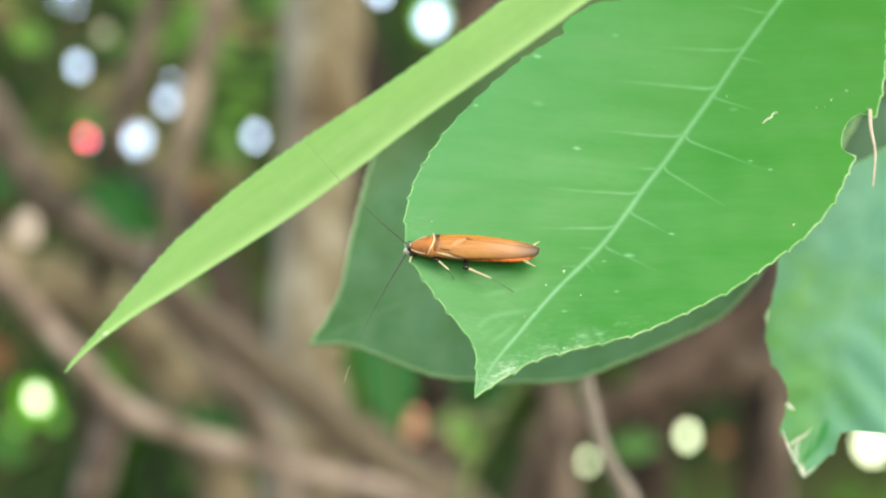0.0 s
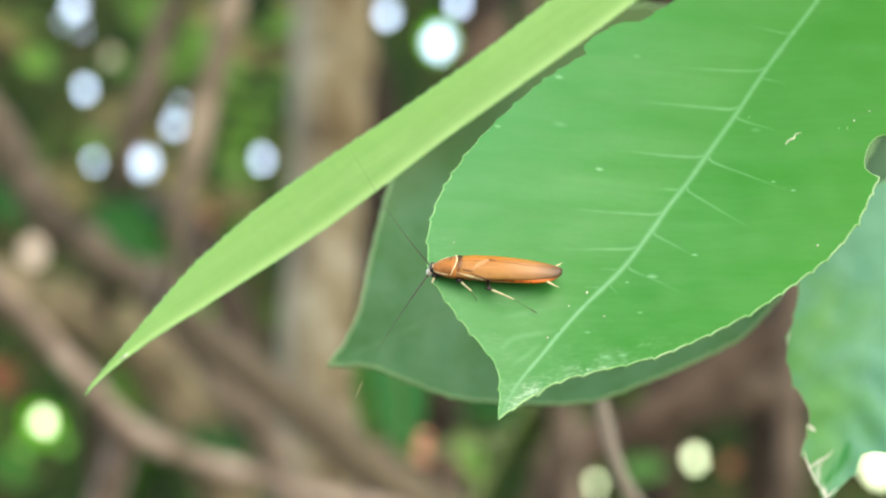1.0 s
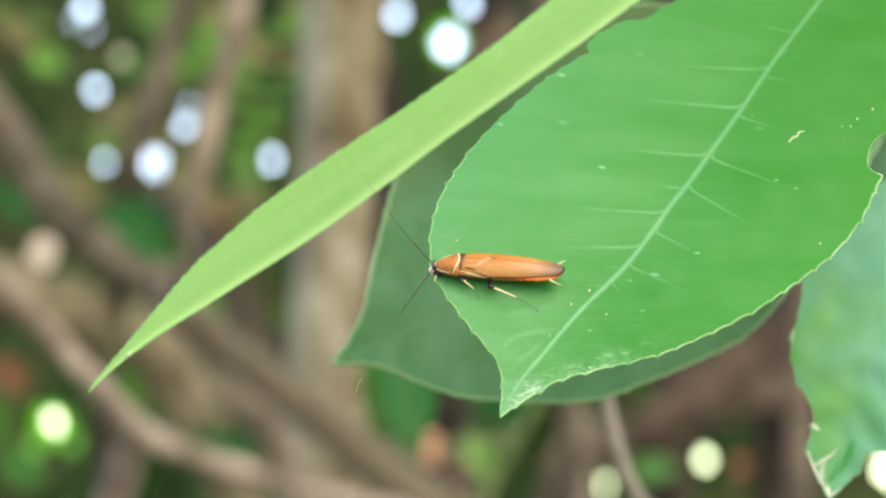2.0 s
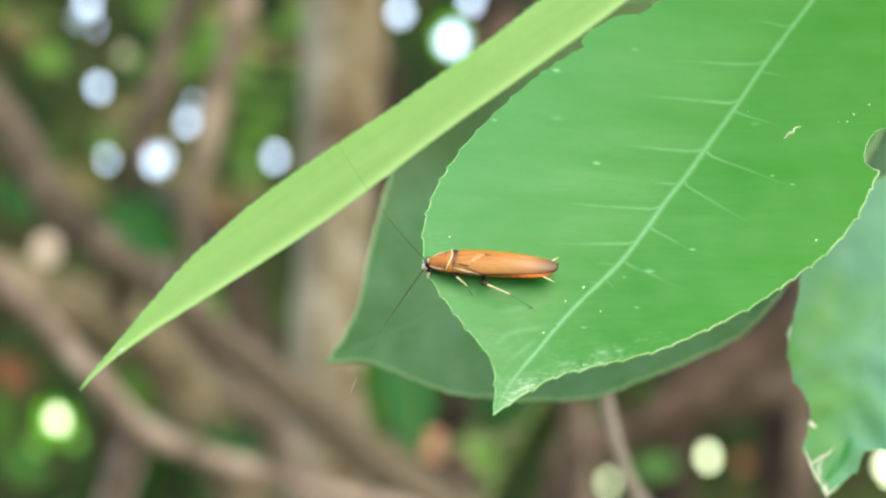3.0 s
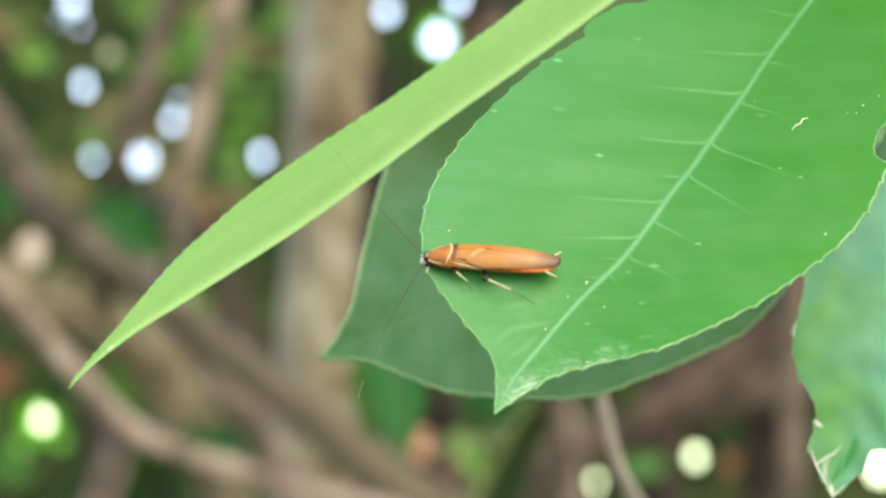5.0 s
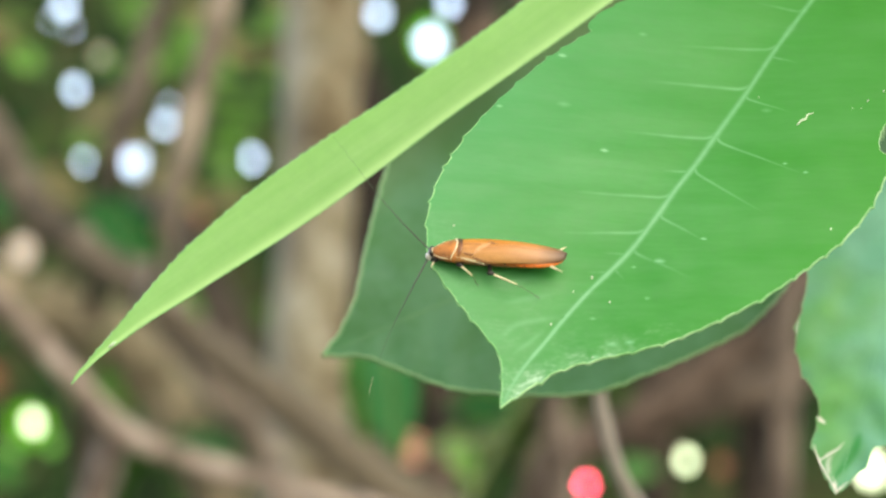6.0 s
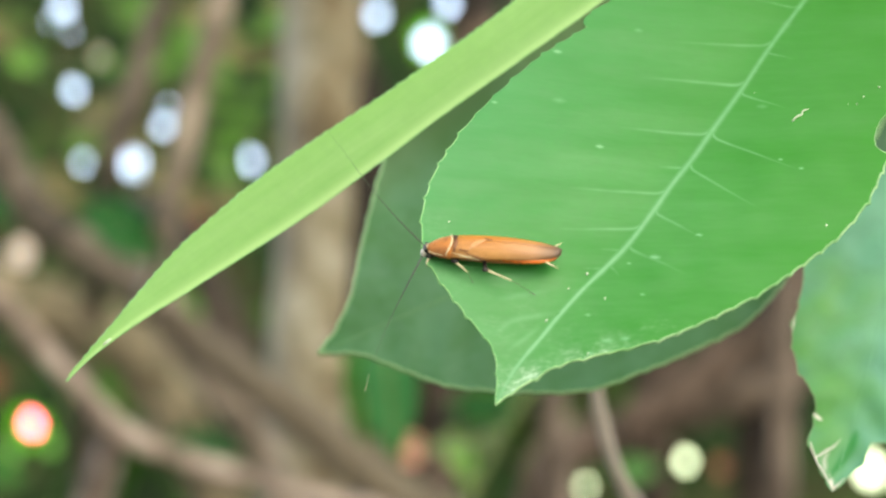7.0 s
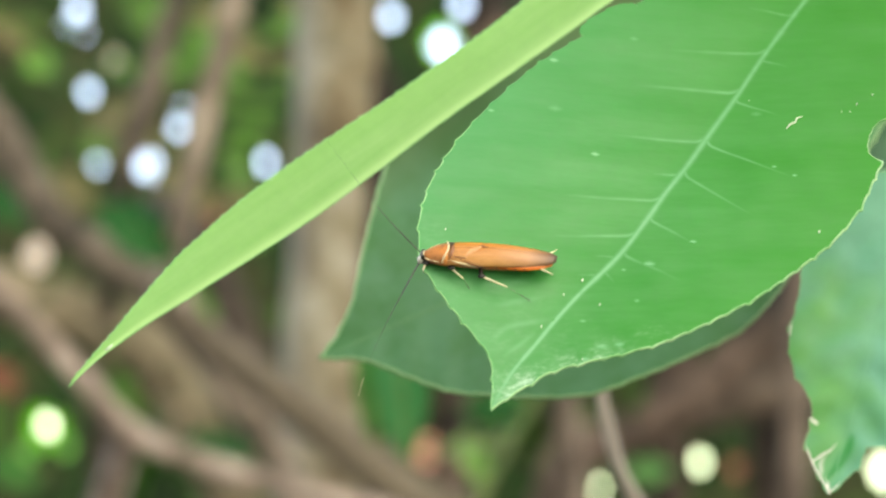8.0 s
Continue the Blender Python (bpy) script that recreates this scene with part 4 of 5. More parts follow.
def twig_leaves():
    big = leaf("leaf", BIG, LEAF, BIG_AT, RIB, MARGIN, (1.75, 0.19), [(-1, 36.0, 2.1, 1.88), (1, 34.2, 2.5, -1.0)], 0, 0.062, 0.05, 28, stalk=TWIG, plain_from=22.0, right_rim=1.4, rim_right=MARGIN_PALE)
    soft_veins(BIG, big, LEAF_VEIN, BIG_RIB, BIG_VEINS)
    tagged(big, "glossy green toothed leaf with a bitten edge", "leaf", "leaves on the twig")
    torn = [BIG.at(38.5, -12.2, 0.1), BIG.at(36.8, -13.2, 0.2), BIG.at(35.0, -14.6, 0.0), BIG.at(32.2, -16.0, -0.5)]
    tube("torn_strip", [Vector(p.tolist()) for p in smooth_path(torn, 5)], [0.00026 - 0.00001 * i for i in range(16)], DRY, big, "dried cream strip of torn leaf edge", 6, 0.5)
    squiggle = smooth_path([BIG.at(33.2, -5.4, 0.03), BIG.at(33.8, -5.5, 0.08), BIG.at(34.1, -5.7, 0.08), BIG.at(34.5, -5.6, 0.08), BIG.at(34.9, -5.9, 0.03)], 4)
    tube("scar", [Vector(p.tolist()) for p in squiggle], [0.00003 + 0.00007 * math.sin(math.pi * (i / 16) ** 0.7) for i in range(17)], SCAR, big, "small white curved scar", 6, 0.6)
    for s, w, r, k in [(22.9, 5.8, 0.36, 0.9), (28.2, 13.2, 0.40, 0.9), (29.5, -6.5, 0.22, 0.8), (29.5, -8.3, 0.24, 0.8), (16.9, -3.0, 0.50, 0.8), (20.3, -4.8, 0.30, 0.9), (21.2, 14.5, 0.30, 0.7), (7.2, -3.5, 0.30, 1.0), (10.0, -1.5, 0.25, 0.6),
                       (13.6, -4.0, 0.24, 0.6), (33.4, -2.6, 0.5, 0.25), (15.5, -1.6, 0.2, 0.7), (33.9, 9.2, 0.4, 0.3), (24.5, 10.6, 0.6, 0.25), (9.6, -5.0, 0.4, 0.8), (8.8, -4.0, 0.5, 0.6)]:
        soft_rib("smudge", BIG, [(s + 0.5 * u * r, w - u * r) for u in (-1, -0.5, 0, 0.5, 1)], [0.5 * r, 0.8 * r, r, 0.8 * r, 0.5 * r], [0, 0.9 * k, 1.3 * k, 0.8 * k, 0], 0.004, LEAF_VEIN, big, "faint pale smudge")
    for path, half, k in SHEEN_STREAKS:
        run = [tuple(p.tolist()) for p in smooth_path([(a, b, 0.0) for a, b in path], 8)]
        soft_rib("crease", BIG, [(a, b) for a, b, _ in run], [half * (0.6 + 0.4 * math.sin(math.pi * i / (len(run) - 1))) for i in range(len(run))], [k * math.sin(math.pi * i / (len(run) - 1)) for i in range(len(run))], 0.010, LEAF_VEIN, big, "pale streak painted in for a soft highlight")
    for s, w, r in [(13.0, 0.5, 0.13), (11.9, -1.8, 0.09), (7.9, 0.8, 0.10), (11.2, 1.0, 0.08), (25.8, -12.6, 0.11), (38.0, -9.0, 0.10), (39.4, -9.6, 0.10), (36.8, -8.3, 0.05), (37.1, -8.9, 0.07), (10.4, 11.3, 0.08), (7.1, -3.4, 0.08), (34.3, -1.4, 0.05)]:
        mesh_object("scar", *tube_data([BIG.at(s - r, w, 0.02), BIG.at(s, w + 0.3 * r, 0.03), BIG.at(s + r, w + 0.2 * r, 0.02)], [0.0004 * r, 0.0008 * r, 0.0003 * r], 6), SCAR, big, "small pale scar")

    back_shape = Blade(62, [(0, 0), (1.5, 0.9), (3.0, 2.0), (5.6, 4.6), (8.2, 8.5), (11.0, 12.3), (13.2, 15.2), (15.0, 17.2), (19, 19.6), (25, 20.8), (32, 20.4), (40, 19.5), (47, 17.0), (54, 11), (62, 0.3)],
                       [(0, 0), (1.9, 0.9), (3.3, 1.7), (5.0, 3.5), (7.0, 6.0), (9.0, 8.2), (11.5, 10.0), (17, 13.2), (21.5, 14.9), (24.5, 15.2), (31, 15.5), (38, 14.9), (48, 9.5), (62, 0.3)],
                       [(0, 0), (62, 0)], ([(0, 1), (15, 1), (30, 26), (62, 30)], 1), 0.0, 0.02, 0.3, [], 0.6, 11)
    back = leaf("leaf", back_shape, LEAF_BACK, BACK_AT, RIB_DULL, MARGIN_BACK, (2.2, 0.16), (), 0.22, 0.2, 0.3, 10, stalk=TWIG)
    tagged(back, "dull blue-green leaf behind the others, shade put into its colour", "leaf", "leaves on the twig")

    right_shape = Blade(33, [(0, 0), (1.0, 1.0), (2.3, 2.2), (3.9, 3.2), (5.8, 3.1), (7.8, 3.9), (9.5, 5.6), (11.5, 6.7), (13.6, 7.2), (15.3, 7.1), (18.9, 7.6), (23, 8.2), (27, 6.0), (30, 3.2), (33, 0.3)],
                        [(0, 0), (1.2, 0.7), (3.1, 1.7), (4.6, 2.0), (5.2, 2.3), (5.5, 4.2), (5.9, 7.0), (8, 9.5), (13, 11.0), (20, 12.0), (27, 9.0), (31, 4.0), (33, 0.3)],
                        [(0, 0), (33, 0)], (8, 4), 1.0, 0.05, 0.40, [(1, 12, 0.7, 0.8), (1, 17, 0.7, 0.8), (-1, 12, 0.7, 0.8), (-1, 17, 0.7, 0.8)], 0.6, 17)
    right = leaf("leaf", right_shape, LEAF_RIGHT, RIGHT_AT, LEAF_RIGHT, MARGIN_BACK, (2.4, 0.25), (), 0.12, 0.045, 0.12, 14, stalk=TWIG, vein_size=0.08, vein_rib=LEAF_RIGHT)
    tagged(right, "pale grey-green hanging leaf with withered ragged tip", "leaf", "leaves on the twig")
    for low, high, size in ((0.0, 3.6, 0.15), (12.6, 14.0, 0.08)):
        line, radii = [], []
        for i in range(21):
            s = low + (high - low) * i / 20
            line.append(right_shape.at(s, max(curve_value(right_shape.left, s) - 0.5 * size, 0.0), 0.02))
            radii.append(size * (0.35 + 0.65 * math.sin(math.pi * i / 20)) * (0.8 + 0.4 * abs(noise.noise((s * 2.3, size, 1)))) * MM)
        tube("withered_edge", line, radii, DRY_PINK, right, "withered pinkish-cream strip of the leaf edge", 8, 0.25)
    line = [right_shape.at(s, min(0.12 - curve_value(right_shape.right, s), 0.0), 0.02) for s in (0.0, 0.3, 0.6, 0.9, 1.3)]
    tube("withered_edge", line, [r * MM for r in (0.12, 0.14, 0.10, 0.06, 0.02)], DRY_PINK, right, "withered pinkish-cream strip of the leaf edge", 8, 0.3)
    for name, mat, path, half, level, words in (
            ("facet", RIGHT_FACET, ((0.7, 0.62), (1.5, 0.50), (2.6, 0.02), (4.0, -0.42), (5.3, -0.55), (6.0, -0.5)), (0.25, 0.55, 0.95, 1.10, 0.8, 0.4), (0.0, 1.0, 1.2, 1.2, 0.8, 0.0), "darker green facet of the folded tip"),
            ("withered_vein", RIGHT_DRY, ((2.4, 2.25), (2.68, 1.95), (3.21, 1.54), (3.72, 1.02), (4.35, 0.68), (4.8, 0.5)), (0.16, 0.20, 0.24, 0.20, 0.16, 0.12), (0.8, 1.0, 1.1, 0.9, 0.4, 0.0), "withered pinkish-cream vein"),
            ("withered_patch", RIGHT_DRY, ((1.2, 1.12), (1.8, 1.25), (2.4, 1.45), (3.0, 1.35), (3.4, 1.1)), (0.3, 0.45, 0.5, 0.4, 0.2), (0.2, 0.55, 0.5, 0.35, 0.0), "greyish withered patch"),
            ("withered_tip", RIGHT_DRY, ((-0.05, 0.08), (0.25, 0.20), (0.6, 0.38), (1.0, 0.55), (1.5, 0.75)), (0.12, 0.28, 0.42, 0.40, 0.2), (1.3, 1.3, 1.1, 0.5, 0.0), "withered pinkish-white leaf tip"),
            ("withered_patch", RIGHT_DRY, ((6.15, 3.35), (6.02, 3.2), (5.92, 2.95), (5.84, 2.7), (5.78, 2.45)), (0.24, 0.34, 0.34, 0.28, 0.1), (1.2, 1.3, 1.3, 0.9, 0.0), "small white withered patch")):
        run = smooth_path([(a, b, h, k) for (a, b), h, k in zip(path, half, level)], 5)
        soft_rib(name, right_shape, [(float(r[0]), float(r[1])) for r in run], [float(r[2]) for r in run], [max(0.0, float(r[3])) for r in run], 0.006, mat, right, words)

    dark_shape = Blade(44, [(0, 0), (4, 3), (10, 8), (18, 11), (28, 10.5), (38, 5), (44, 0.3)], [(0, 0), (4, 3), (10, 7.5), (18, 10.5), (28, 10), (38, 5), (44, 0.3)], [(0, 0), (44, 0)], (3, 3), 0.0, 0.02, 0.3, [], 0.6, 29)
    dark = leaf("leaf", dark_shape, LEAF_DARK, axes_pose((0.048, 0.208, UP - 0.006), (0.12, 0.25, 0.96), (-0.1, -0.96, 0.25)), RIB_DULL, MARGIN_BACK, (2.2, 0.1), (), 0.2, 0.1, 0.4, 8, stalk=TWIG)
    tagged(dark, "leaf beside the bitten leaf, shade put into its dark blue-green", "leaf", "leaves on the twig")

    long_shape = Blade(86, [(0, 0.02), (2.1, 0.7), (4.8, 1.4), (10.5, 2.9), (14.2, 3.75), (16.3, 4.0), (20.9, 4.45), (25.4, 4.55), (30.2, 4.4), (35.0, 4.2), (40.1, 4.1), (47, 4.05), (54.6, 4.3), (66, 4.0), (78, 2.4), (86, 0.3)],
                       [(0, 0.02), (2.9, -0.4), (7.7, -0.45), (11.5, -0.2), (16.1, 0.1), (20.8, 0.4), (26, 0.6), (32.5, 0.55), (38, 0.4), (47.9, 0.5), (57.8, 0.5), (70, -0.1), (86, -0.4)],
                       [(0, 0), (2.9, 0.45), (7.7, 0.6), (11.5, 0.3), (16.1, 0.0), (20.8, -0.3), (26, -0.5), (32.5, -0.45), (38.0, -0.3), (47.9, -0.4), (57.8, -0.4), (70, 0.2), (86, 0.5)],
                       (3, -30), 0.0, 0.0, 0.12, [], 0.6, 23)
    young = leaf("leaf", long_shape, LEAF_YOUNG, LONG_AT, RIB_YOUNG, MARGIN, (1.1, 0.13), (), 0.17, 0.05, 0.08, 8, stalk=TWIG, rib_even=0.5, even_right=True)
    marks = [0.5 + 85 * i / 170 for i in range(171)]
    soft_rib("rib_band", long_shape, [(a, curve_value(long_shape.middle, a) + 0.62 * min(1, 0.15 + a / 14)) for a in marks], [0.62 * min(1, 0.15 + a / 14) for a in marks], [0.85] * 171, 0.002, YOUNG_EDGE, young, "paler band along the folded midrib", True)
    verts, faces = [], []
    for i in range(173):
        s = 0.5 * i
        mid, out = curve_value(long_shape.middle, s), curve_value(long_shape.left, s)
        for k in range(9):
            w = mid + (out - mid) * 0.93 * k / 8
            verts.append(long_shape.at(s, w, -0.25 - 0.12 * (w - mid)))
    for i in range(172):
        for k in range(8):
            a = i * 9 + k
            faces.append((a, a + 1, a + 10, a + 9))
    half = mesh_object("folded_half", verts, faces, LEAF_YOUNG, young, "second half of the blade folded behind")
    shell = half.modifiers.new("thickness", "SOLIDIFY")
    shell.thickness = 0.0002
    nick = [long_shape.at(4.2, 0.66, 0.02), long_shape.at(4.6, 0.64, 0.06), long_shape.at(5.0, 0.70, 0.02)]
    tube("nick", nick, [0.00006, 0.00016, 0.00005], SCAR, young, "small dried cream nick", 6)
    tagged(young, "narrow folded bright yellow-green young leaf", "leaf", "leaves on the twig")

    branch = [(*TWIG, 0.0011), (0.10, 0.25, 1.285, 0.0014), (0.16, 0.32, 1.33, 0.0018), (0.26, 0.5, 1.38, 0.003), (0.33, 0.8, 1.2, 0.005), (0.36, 0.95, 0.6, 0.007), (0.37, 1.0, -0.02, 0.010)]
    stem("twig", "thin brown twig that carries the leaves", branch, BARK_PINK, 31, "")


BACK_AT = axes_pose((-0.011, 0.2015, UP - 0.01112), (0.9038, 0.1746, 0.3907), (-0.0502, -0.8634, 0.502))
RIGHT_AT = axes_pose((0.03443, 0.18657, UP - 0.02231), (0.3116, 0.2727, 0.9102), (-0.1503, -0.9317, 0.3306))
LONG_AT = axes_pose((-0.03045, 0.17774, UP - 0.01233), (0.7897, 0.1901, 0.5834), (-0.0053, -0.9487, 0.3162))


# ---------------------------------------------------------------- the insect
def half_shell(name, length, outline, high, material, parent, base=0.0, x0=0.0, rows=30, cols=16, side=0, label="", thick=0.06):
    """A domed shield: outline gives the half width along the length, high the height of the ridge. side: -1, 1 for one half, 0 for both."""
    verts, faces = [], []
    for i in range(rows + 1):
        u = i / rows
        w, h = curve_value(outline, u), curve_value(high, u)
        for k in range(cols + 1):
            v = k / cols
            a = math.pi * (0.03 + 0.94 * v) if side == 0 else (math.pi * (0.5 + 0.47 * v * side + (-0.03 * side)) )
            verts.append(((x0 - length * u) * MM, -w * math.cos(a) * MM, (base + h * math.sin(a)) * MM))
    for i in range(rows):
        for k in range(cols):
            b = i * (cols + 1) + k
            faces.append((b, b + 1, b + cols + 2, b + cols + 1))
    ob = mesh_object(name, verts, faces, material, parent, label)
    shell = ob.modifiers.new("thickness", "SOLIDIFY")
    shell.thickness = thick * MM
    return ob


def ellipsoid(name, centre, radii, material, parent, label=""):
    bm = bmesh.new()
    bmesh.ops.create_uvsphere(bm, u_segments=18, v_segments=12, radius=1.0)
    for v in bm.verts:
        v.co = Vector((centre[0] + v.co.x * radii[0], centre[1] + v.co.y * radii[1], centre[2] + v.co.z * radii[2])) * MM
    me = bpy.data.meshes.new(name)
    bm.to_mesh(me)
    bm.free()
    me.polygons.foreach_set("use_smooth", [True] * len(me.polygons))
    me.materials.append(material)
    ob = new(name, me)
    ob.parent = parent
    if label:
        ob["label"] = label
    return ob


BODY_W = [(0, 1.0), (0.15, 1.17), (0.35, 1.20), (0.6, 1.10), (0.8, 0.90), (0.93, 0.64), (0.985, 0.40), (1, 0.22)]
BODY_H = [(0, 1.02), (0.2, 1.14), (0.45, 1.10), (0.7, 0.86), (0.88, 0.58), (1, 0.38)]
ABDOMEN_W = [(0, 0.60), (0.2, 0.72), (0.45, 0.90), (0.6, 1.07), (0.8, 1.06), (0.95, 0.66), (1, 0.25)]
ABDOMEN_H = [(0, 0.5), (0.4, 0.62), (0.8, 0.52), (1, 0.2)]
INSECT_AT = axes_pose((0.00422, 0.16270, UP - 0.00171), (-0.995, 0.085, 0.030), (0.02, -0.66, 0.75))


def leg(root, joints, parent, names):
    """A leg of four pieces through its joints, in the insect's millimetres."""
    sizes = ((0.17, 0.14), (0.082, 0.058), (0.020, 0.013), (0.016, 0.034))
    kinds = (("coxa", BLACK), ("femur", CREAM), ("tibia", names), ("tarsus", DUSKY))
    for (a, b), (r0, r1), (kind, mat) in zip(zip([root] + joints, joints), sizes, kinds):
        a, b = Vector(a) * MM, Vector(b) * MM
        pts = [a.lerp(b, t) for t in (0, 0.15, 0.5, 0.85, 1)]
        tube(kind, pts, [r * MM for r in (0.6 * r0, r0, 0.5 * (r0 + r1), r1, 0.7 * r1)], mat, parent, "", 8)
        if kind == "coxa":
            ellipsoid("trochanter", tuple(b / MM), (0.30, 0.20, 0.16), BLACK, parent, "black leg joint")
        if kind == "tibia":
            for i in range(4):
                c = a.lerp(b, 0.25 + 0.2 * i)
                tube("spine", [c, c + (b - a) * 0.12 + Vector((0, 0.12 * (-1) ** i, 0.05)) * MM], [0.012 * MM, 0.005 * MM], mat, parent, "", 5)


def on_wing(x, v, lift=0.0):
    """A point on the folded wings: x along the body, v from -1 to 1 across it."""
    u = (3.55 - x) / 8.7
    v = max(-0.998, min(0.998, v))
    rise = math.sqrt(1 - v * v)
    return Vector((x, (curve_value(BODY_W, u) + lift) * v, 0.04 + (curve_value(BODY_H, u) + lift) * rise)) * MM


def wing_strip(name, path, widths, material, parent, label):
    """A slightly raised strip of the wing along (x, v) pairs, half widths in millimetres."""
    run = smooth_path([(x, v, 0.0, w) for (x, v), w in zip(path, widths)], 5)
    verts, faces = [], []
    for i, p in enumerate(run):
        x, v, w = float(p[0]), float(p[1]), max(0.01, float(p[3]))
        a, b = run[max(i - 1, 0)], run[min(i + 1, len(run) - 1)]
        way = on_wing(float(b[0]), float(b[1])) - on_wing(float(a[0]), float(a[1]))
        here = on_wing(x, v)
        out = Vector((0, v, math.sqrt(max(0.02, 1 - v * v)))).normalized()
        side = way.cross(out).normalized()
        for k in range(-3, 4):
            verts.append(here + side * w * MM * k / 3 + out * (0.098 - 0.030 * (k / 3) ** 4) * MM)
    for i in range(len(run) - 1):
        for k in range(6):
            c = 7 * i + k
            faces.append((c, c + 7, c + 8, c + 1))
    return mesh_object(name, verts, faces, material, parent, label)


def insect():
    bug = new("cockroach")
    bug.matrix_world = INSECT_AT
    tagged(bug, "small amber-orange winged cockroach with cream collar", "insect")
    into = INSECT_AT.inverted() @ BIG_AT

    def foot(s, w):
        return tuple((into @ BIG.at(s, w, 0.05)) / MM)

    # abdomen and thorax under the wings
    half_shell("abdomen", 8.2, ABDOMEN_W, ABDOMEN_H, BELLY, bug, -0.15, 3.3, label="orange-red abdomen edge")
    # Unseen underside: pale colour chosen to brighten the shade under the body
    half_shell("underside", 8.0, [(0, 0.55), (0.2, 0.74), (0.5, 0.88), (0.8, 0.82), (1, 0.25)], [(0, -0.14), (0.4, -0.16), (0.8, -0.12), (1, -0.06)], WING_PALE, bug, -0.20, 3.2, label="underside coloured pale to lighten the shade below it")
    for side in (-1, 1):
        half_shell("wing_case", 8.7, BODY_W, BODY_H, AMBER, bug, 0.02 + 0.03 * (side > 0), 3.55, 40, 14, side, "glossy translucent amber wing case")
        for name, mat, start, reach, wide, words in (("wing_margin", CREAM, 0.05, 0.22, 0.030, "cream line along the wing edge"), ("wing_shadow_line", UMBER, 0.20, 0.20, 0.026, "dark line behind the cream one")):
            line = []
            for i in range(25):
                u = start + reach * i / 24
                v = min(0.997, 0.81 + 0.55 * u)
                line.append(Vector(((3.55 - 8.7 * u), side * curve_value(BODY_W, u) * v, 0.04 + curve_value(BODY_H, u) * math.sqrt(1 - v * v))) * MM)
            tube(name, line, [wide * MM * math.sin(math.pi * (i + 2) / 28) for i in range(25)], mat, bug, words, 6)
        for x in (-0.7, -1.5, -2.2, -2.9):  # dark joints along the edge of the abdomen
            u = (3.3 - x) / 8.2
            w, h = curve_value(ABDOMEN_W, u), curve_value(ABDOMEN_H, u)
            seam = [Vector((x + 0.25 * k, side * w * math.cos(radians(6 + 16 * k)) * 1.02, -0.14 + h * math.sin(radians(6 + 16 * k)))) * MM for k in (0, 0.33, 0.66, 1)]
            tube("abdomen_seam", seam, [0.018 * MM, 0.03 * MM, 0.03 * MM, 0.012 * MM], UMBER, bug, "dark seam on the abdomen edge", 5)
        for v0, v1, far in ((0.10, 0.22, 0.93), (0.22, 0.42, 0.92), (0.36, 0.60, 0.90), (0.50, 0.76, 0.84), (0.62, 0.90, 0.74)):  # fine veins fanning out
            run = []
            for i in range(22):
                u = 0.12 + (far - 0.12) * i / 21
                v = v0 + (v1 - v0) * (i / 21) ** 0.7
                run.append(Vector((3.55 - 8.7 * u, side * curve_value(BODY_W, u) * v, 0.035 + curve_value(BODY_H, u) * math.sqrt(1 - v * v))) * MM)
            tube("wing_vein", run, [0.009 * MM * math.sin(math.pi * (i + 1) / 23) for i in range(22)], AMBER_DARK, bug, "fine dark wing vein", 5)
    for name, mat, path, widths, words in (
            ("wing_base", UMBER, ((2.98, -0.92), (2.88, -0.66), (2.80, -0.40), (2.78, -0.10), (2.84, 0.25)), (0.14, 0.24, 0.20, 0.12, 0.03), "dark brown base of the wings"),
            ("wing_base", AMBER_DARK, ((2.70, -0.05), (2.74, 0.3), (2.80, 0.6), (2.85, 0.8)), (0.10, 0.14, 0.12, 0.03), "brown base of the wing"),
            ("wing_fold", WING_PALE, ((1.75, 0.72), (1.50, 0.52), (1.15, 0.30), (0.75, 0.08), (0.50, -0.06)), (0.04, 0.15, 0.19, 0.16, 0.04), "pinkish fold across the wing"),
            ("wing_streak", AMBER_DARK, ((2.55, 0.66), (2.30, 0.70), (2.00, 0.73), (1.65, 0.74)), (0.02, 0.06, 0.06, 0.02), "dark streak on the wing"),
            ("wing_streak", AMBER_DARK, ((0.70, -0.10), (0.45, -0.06), (0.25, 0.0), (0.00, 0.02)), (0.02, 0.09, 0.07, 0.02), "dark fleck on the wing"),
            ("wing_streak", AMBER_DARK, ((2.10, 0.80), (1.60, 0.87), (1.00, 0.93), (0.30, 0.975)), (0.02, 0.045, 0.045, 0.015), "dark streak on the wing"),
            ("wing_edge", CREAM, ((2.75, 0.86), (2.20, 0.91), (1.60, 0.95), (0.90, 0.985)), (0.012, 0.036, 0.036, 0.012), "cream front edge of the wing")):
        wing_strip(name, path, widths, mat, bug, words)
    # shield over the neck, with its cream collar
    shield_w = [(0, 0.30), (0.2, 0.60), (0.5, 0.92), (0.8, 1.10), (1, 1.10)]
    shield_h = [(0, 0.46), (0.3, 0.72), (0.7, 1.0), (1, 1.14)]
    half_shell("shield", 1.88, shield_w, shield_h, SHIELD, bug, 0.06, 4.95, 20, 18, label="amber neck shield")
    collar, front = [], []
    for k in range(31):
        a = math.pi * (0.03 + 0.87 * k / 30)
        near = max(0.0, -math.cos(a) - 0.25) / 0.75
        collar.append(Vector((3.02 + 0.20 * max(0.0, math.cos(a)) + 0.50 * near ** 1.5, -1.14 * math.cos(a), 0.06 + 1.17 * math.sin(a))) * MM)
    tube("collar", collar, [(0.062 if k < 24 else 0.062 - 0.005 * (k - 24)) * MM for k in range(31)], CREAM, bug, "cream band along the shield", 8)
